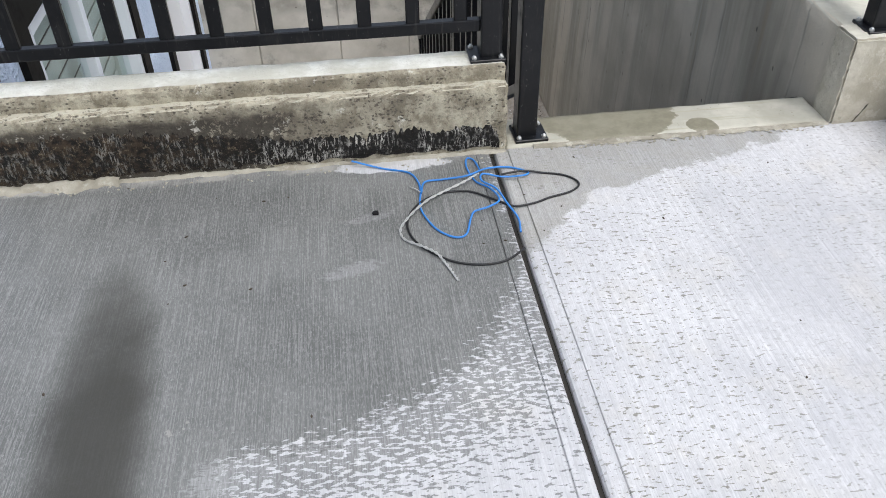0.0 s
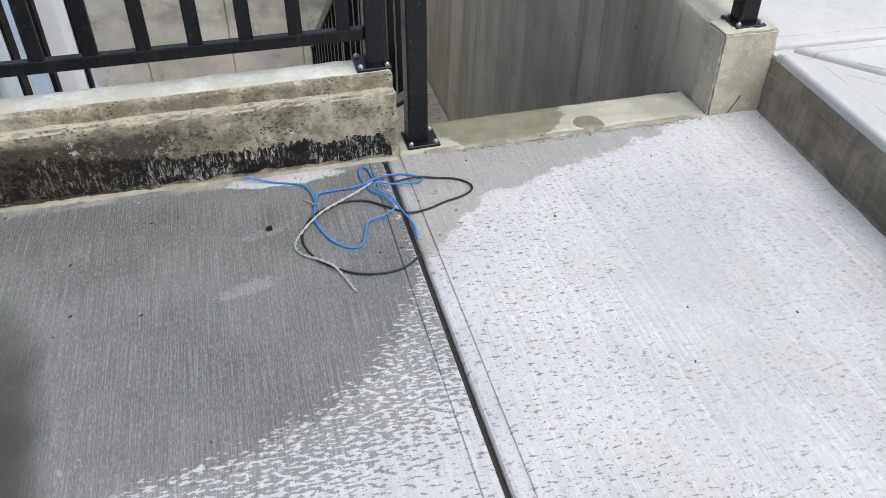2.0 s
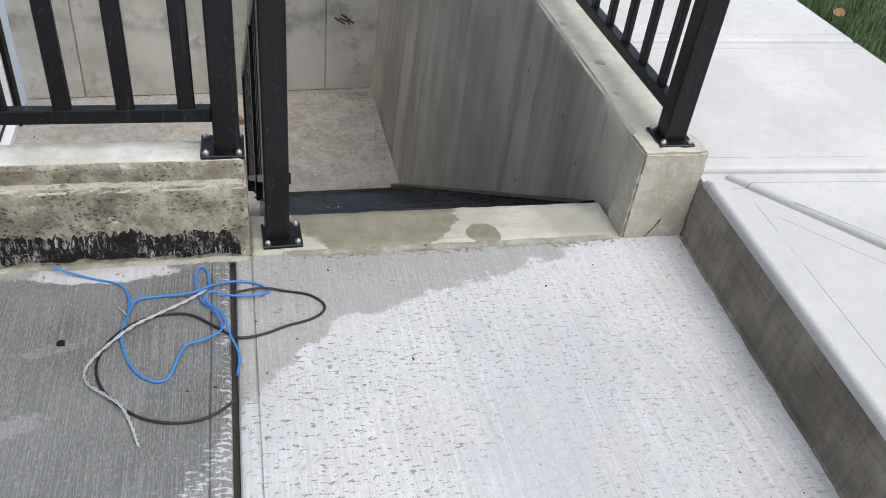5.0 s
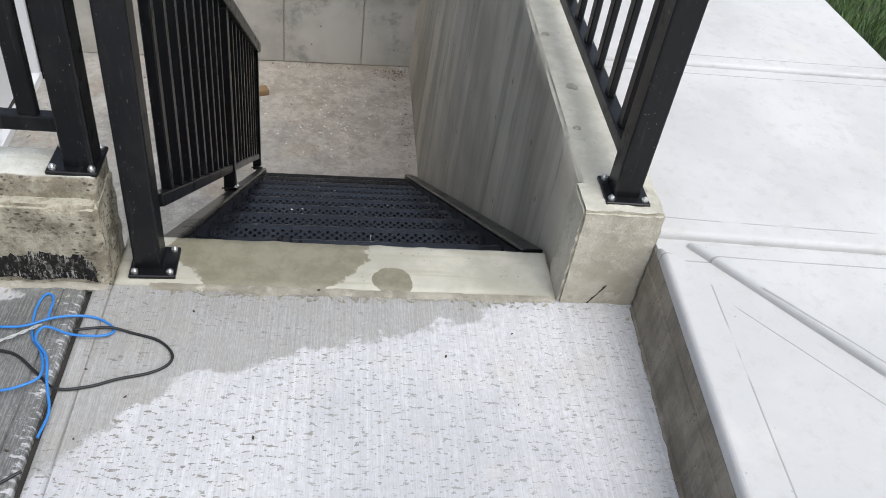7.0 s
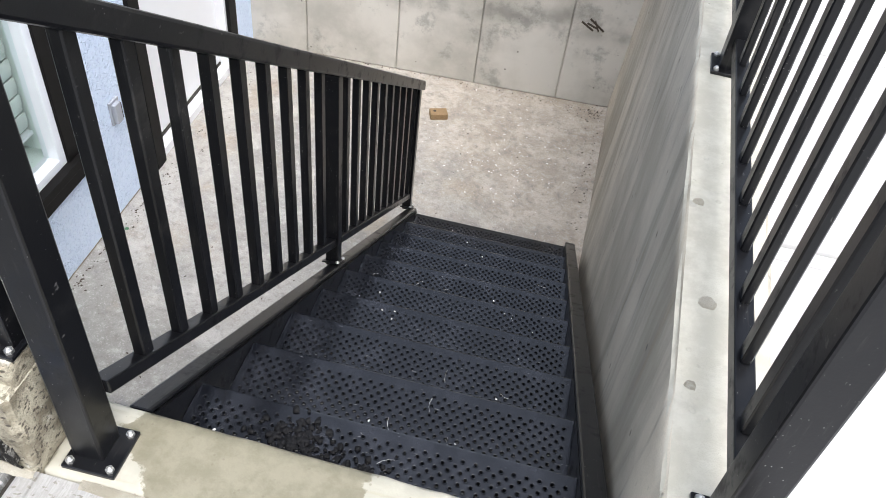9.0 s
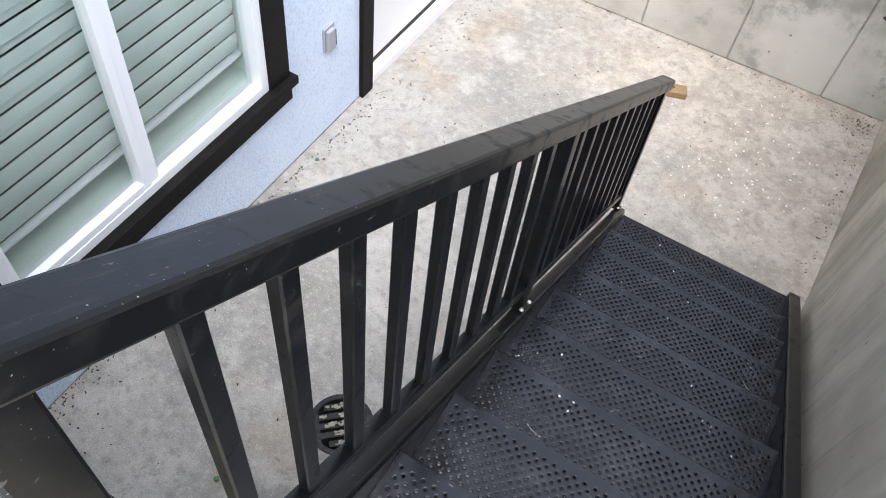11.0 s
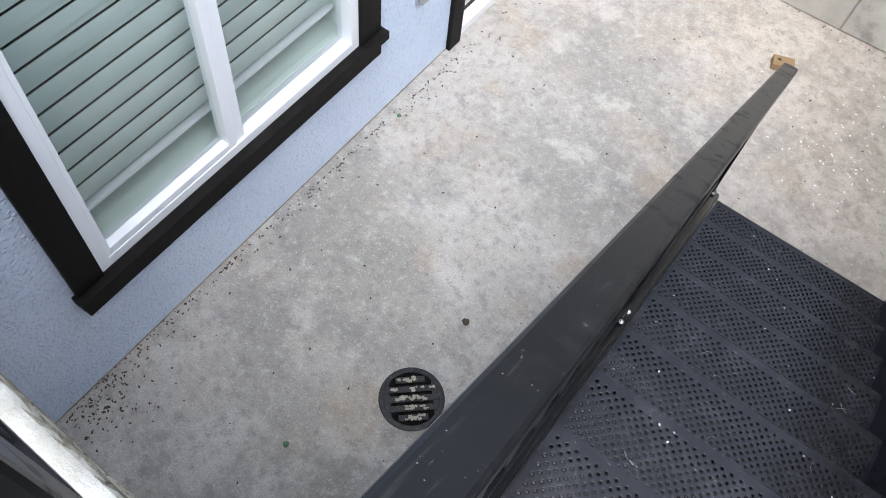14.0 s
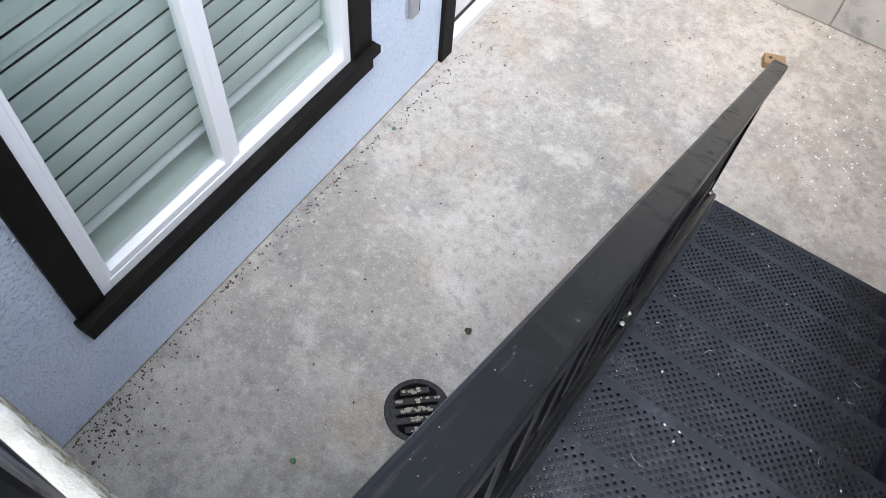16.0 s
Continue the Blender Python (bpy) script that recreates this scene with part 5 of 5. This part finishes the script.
part("well", bm, M_WELL_SHADE, drain, "flat black disc under the grate, painted as the shaded well")
GRATE = radians(44)
for i in range(5):
    d = (i - 2) * 0.043
    half = math.sqrt(max(0.0, (RAD - 0.026) ** 2 - (abs(d) + 0.014) ** 2))
    bm = box(-half, half, d - 0.0145, d + 0.0145, 0.002, 0.0105, 0.004, 2)
    bmesh.ops.rotate(bm, verts=bm.verts, cent=(0, 0, 0), matrix=Matrix.Rotation(GRATE, 3, "Z"))
    part("grate_bar", bm, M_IRON, drain)
for side in (-1, 1):
    bm = bmesh.new()
    arc = [side * (RAD - 0.024) * math.cos(a * 0.115) for a in range(-6, 7)], [(RAD - 0.024) * math.sin(a * 0.115) for a in range(-6, 7)]
    top = [bm.verts.new((x, y, 0.0075)) for x, y in zip(*arc)]
    low = [bm.verts.new((x, y, 0.0015)) for x, y in zip(*arc)]
    for q in range(12):
        bm.faces.new((low[q], low[q + 1], top[q + 1], top[q]))
    bm.faces.new(top)
    bm.faces.new(low[::-1])
    bm.faces.new((low[0], top[0], top[12], low[12]))
    bmesh.ops.rotate(bm, verts=bm.verts, cent=(0, 0, 0), matrix=Matrix.Rotation(GRATE, 3, "Z"))
    part("grate_web", bm, M_IRON, drain)

crust = random.Random(3)
bm = bmesh.new()
for q in range(60):
    bar = crust.randrange(5)
    reach = 0.085 if bar in (1, 2, 3) else 0.055
    u, w = crust.gauss(-0.01, reach * 0.5), (bar - 2) * 0.043 + crust.uniform(-0.010, 0.010)
    u = max(-reach, min(reach, u))
    for step in range(crust.randrange(1, 4)):
        a = u + step * 0.008
        lump(bm, (-0.100 + a * math.cos(GRATE) - w * math.sin(GRATE), 3.335 + a * math.sin(GRATE) + w * math.cos(GRATE), PIT + 0.0112), crust.uniform(0.003, 0.0075), 0.35, q * 3.1 + step, 2)
tagged(finish(bm, "drain_debris", M_END), "pale mortar bits caught on the drain grate", "debris", kind="stuff")

bm = box(-0.062, 0.062, -0.042, 0.042, 0.001, 0.045, 0.004, 2)
block = tagged(finish(bm, "wood_block", M_WOOD), "short brown wood offcut lying on the yard floor", "wood block")
block.matrix_basis = pose(0.290, 6.275, PIT, 0, 0, 22)
bm = bmesh.new()
bmesh.ops.create_circle(bm, cap_ends=True, segments=10, radius=0.012, matrix=Matrix.Translation((-0.028, 0.005, 0.0468)))
part("knot", bm, M_CRUMB, block)

bm = bmesh.new()
lump(bm, (0, 0, 0.008), 0.017, 0.6, 3.0)
peb = tagged(finish(bm, "pebble", M_CRUMB, None, True), "small dark pebble on the yard floor", "pebble")
peb.location = (-0.140, 3.779, PIT)
bm = bmesh.new()
lump(bm, (0, 0, 0.005), 0.013, 0.4, 5.0)
bit = tagged(finish(bm, "plastic_bit", M_GREEN, None, True), "small green plastic scrap on the yard floor", "scrap")
bit.location = (-1.140, 4.515, PIT)
bit2 = copy_thing(bit, pose(-0.381, 2.847, PIT, 0, 0, 60))

# crumbs: along the foot of the house wall, in the far corner and about the floor
rng = random.Random(7)


def scatter(name, label, mat, spots, size, category="debris"):
    bm = bmesh.new()
    for x, y, z in spots:
        r = size * rng.uniform(0.5, 1.3)
        g = bmesh.ops.create_icosphere(bm, subdivisions=1, radius=r, matrix=Matrix.Translation((x, y, z + r * 0.35)) @ Matrix.Rotation(rng.uniform(0, 3), 4, "Z") @ Matrix.Diagonal((1.5, 0.8, 0.5, 1)))
    return tagged(finish(bm, name, mat), label, category, kind="stuff")


spots = [(HOUSE + 0.02 + abs(rng.gauss(0, 0.05)), rng.uniform(2.4, 5.2), PIT) for _ in range(150)]
spots += [(HOUSE + 0.03 + abs(rng.gauss(0, 0.14)), 2.42 + abs(rng.gauss(0, 0.2)), PIT) for _ in range(70)]
spots += [(HOUSE + 0.03 + abs(rng.gauss(0, 0.05)), rng.uniform(5.3, 6.9), PIT) for _ in range(60)]
spots += [(WALL - 0.02 - abs(rng.gauss(0, 0.05)), rng.uniform(5.4, 6.9), PIT) for _ in range(60)]
spots += [(WALL - 0.02 - abs(rng.gauss(0, 0.15)), FAR - 0.03 - abs(rng.gauss(0, 0.06)), PIT) for _ in range(60)]
spots += [(rng.uniform(HOUSE, 1.3), FAR - 0.03 - abs(rng.gauss(0, 0.03)), PIT) for _ in range(70)]
spots += [(rng.uniform(HOUSE, 1.3), rng.uniform(2.6, 6.8), PIT) for _ in range(170)]
scatter("dirt_crumbs", "brown dirt crumbs on the yard floor", M_CRUMB, spots, 0.0046)
spots = [(HOUSE + 0.05 + abs(rng.gauss(0, 0.10)), 2.34 + abs(rng.gauss(0, 0.16)), PIT) for _ in range(70)]
spots += [(HOUSE + 0.03 + abs(rng.gauss(0, 0.012)), rng.uniform(2.4, 5.0), PIT) for _ in range(90)]
scatter("dirt_crumbs", "dark damp dirt gathered in the corner by the house wall", M_CRUMB, spots, 0.0052)
scatter("paint_chips", "white mortar chips on the yard floor", M_CHIP, [(rng.gauss(0.85, 0.28), rng.gauss(5.95, 0.32), PIT) for _ in range(110)], 0.0055)
spots = []
for i in range(10):
    for _ in range(6):
        spots.append((rng.uniform(TX0 + 0.02, TX1 - 0.01), NOSE_Y + i * RUN - rng.uniform(0.02, 0.26), NOSE_Z - i * RISE + 0.001))
scatter("paint_chips", "white chips lying on the stair treads", M_CHIP, spots, 0.0030)
bm = bmesh.new()
for i in range(26):
    q = rng.randrange(10)
    x, y, a = rng.uniform(TX0 + 0.03, TX1 - 0.08), NOSE_Y + q * RUN - rng.uniform(0.05, 0.22), rng.uniform(0, math.pi)
    L = rng.uniform(0.02, 0.07)
    z = NOSE_Z - q * RISE + 0.0035
    c, s = math.cos(a), math.sin(a)
    pts = [Vector((x + c * L * (t - 0.5) - s * 0.006 * math.sin(t * 3), y + s * L * (t - 0.5) * 0.8 + c * 0.006 * math.sin(t * 3), z)) for t in (0, 0.33, 0.66, 1)]
    piece = tube(pts, 0.0004, 4)
    me_tmp = bpy.data.meshes.new("straw_tmp")
    piece.to_mesh(me_tmp)
    piece.free()
    bm.from_mesh(me_tmp)
    bpy.data.meshes.remove(me_tmp)
tagged(finish(bm, "straws", M_CHIP), "pale dry straws lying on the stair treads", "straw", kind="stuff")

# wet black dirt on the first tread
for cx, cy, n in ((0.755, 2.442, 190), (0.905, 2.400, 110)):
    bm = bmesh.new()
    for i in range(n):
        lump(bm, (rng.gauss(0, 0.038), rng.gauss(0, 0.034), 0.003), rng.uniform(0.004, 0.010), 0.55, i * 1.3, 1)
    d = tagged(finish(bm, "dirt_clump", M_MUD, None, True), "wet black dirt clump on the top tread", "dirt", kind="stuff")
    d.location = (cx, cy, NOSE_Z + 0.002)

# walkway crumbs
spots = [(rng.uniform(-0.9, 1.5), rng.uniform(0.6, 2.12), 0.0) for _ in range(36)]
scatter("dirt_crumbs", "dark specks lying on the walkway", M_CRUMB, spots, 0.0032)
spots = [(rng.uniform(-1.15, 0.3), FRONT - 0.03 - abs(rng.gauss(0, 0.02)), 0.0) for _ in range(60)]
scatter("mortar_crumbs", "pale mortar crumbs along the parapet foot", M_END, spots, 0.0035)
spots = [(rng.uniform(0.5, 1.42), FRONT - 0.006 - abs(rng.gauss(0, 0.012)), 0.001) for _ in range(150)]
spots += [(OUTER - 0.012 - abs(rng.gauss(0, 0.015)), rng.uniform(0.4, 2.1), 0.001) for _ in range(60)]
scatter("mortar_crumbs", "crumbled cement bits along the landing edge and kerb", M_END, spots, 0.0042)
bm = bmesh.new()
lump(bm, (0, 0, 0.005), 0.009, 0.6, 9.0)
peb2 = tagged(finish(bm, "pebble", M_MUD, None, True), "small dark pebble on the damp walkway", "pebble")
peb2.location = (-0.054, 1.868, 0)

# dark scribbled strokes on the far wall, mortar dabs on the crown of the retaining wall
bm = bmesh.new()
for x0, z0, x1, z1 in ((1.125, -1.295, 1.215, -1.350), (1.180, -1.265, 1.290, -1.345), (1.165, -1.300, 1.240, -1.330), (1.215, -1.275, 1.255, -1.352)):
    y0 = FAR - 0.014 + (x0 - 0.43) * 0.0559
    y1 = FAR - 0.014 + (x1 - 0.43) * 0.0559
    ring = [bm.verts.new(p) for p in ((x0, y0, z0), (x1, y1, z1), (x1 + 0.006, y1, z1 + 0.013), (x0 + 0.006, y0, z0 + 0.013))]
    back = [bm.verts.new((v.co.x, v.co.y + 0.003, v.co.z)) for v in ring]
    bm.faces.new(ring)
    bm.faces.new(back[::-1])
    for q in range(4):
        bm.faces.new((ring[q], ring[(q + 1) % 4], back[(q + 1) % 4], back[q]))
tagged(finish(bm, "wall_scribble", M_CRUMB), "dark scribbled strokes on the far concrete wall", "marking", kind="structure")
for x, y, r in ((1.527, 2.720, 0.017), (1.497, 2.505, 0.011), (1.505, 3.035, 0.013)):
    bm = bmesh.new()
    lump(bm, (0, 0, 0), r, 0.14, x * 9, 2)
    dab = tagged(finish(bm, "mortar_dab", M_END, None, True), "small grey mortar dab on the wall crown", "mortar")
    dab.location = (x, y, 0.2855)

# lawn
bm = bmesh.new()
for i in range(9000):
    x = 2.785 + abs(rng.gauss(0, 0.55))
    y = rng.uniform(1.6, 6.2)
    h = rng.uniform(0.04, 0.10)
    a = rng.uniform(0, math.tau)
    w = rng.uniform(0.0015, 0.0032)
    lean = rng.uniform(0.01, 0.05)
    dx, dy = math.cos(a), math.sin(a)
    zb = SIDE - 0.047
    v = [bm.verts.new((x - dy * w, y + dx * w, zb)), bm.verts.new((x + dy * w, y - dx * w, zb)),
         bm.verts.new((x + dx * lean * 0.4 + dy * w * 0.8, y + dy * lean * 0.4 - dx * w * 0.8, zb + h * 0.6)),
         bm.verts.new((x + dx * lean * 0.4 - dy * w * 0.8, y + dy * lean * 0.4 + dx * w * 0.8, zb + h * 0.6)),
         bm.verts.new((x + dx * lean, y + dy * lean, zb + h))]
    bm.faces.new(v[:4])
    bm.faces.new((v[3], v[2], v[4]))
me = bpy.data.meshes.new("grass")
bm.to_mesh(me)
bm.free()
me.materials.append(M_GRASS)
tagged(new("grass", me), "short green lawn grass beside the pavement", "grass", kind="stuff")
bm = bmesh.new()
bmesh.ops.create_grid(bm, x_segments=4, y_segments=4, size=0.035)
for v in bm.verts:
    v.co.y *= 0.6 * (1 - (v.co.x / 0.04) ** 2) + 0.1
    v.co.z = 0.010 + 4.0 * v.co.x ** 2
leaf = tagged(finish(bm, "dry_leaf", M_LEAF), "curled brown dry leaf on the lawn", "leaf")
leaf.modifiers.new("thick", "SOLIDIFY").thickness = 0.001
leaf.matrix_basis = pose(2.87, 3.32, SIDE + 0.0, 8, -12, 40)
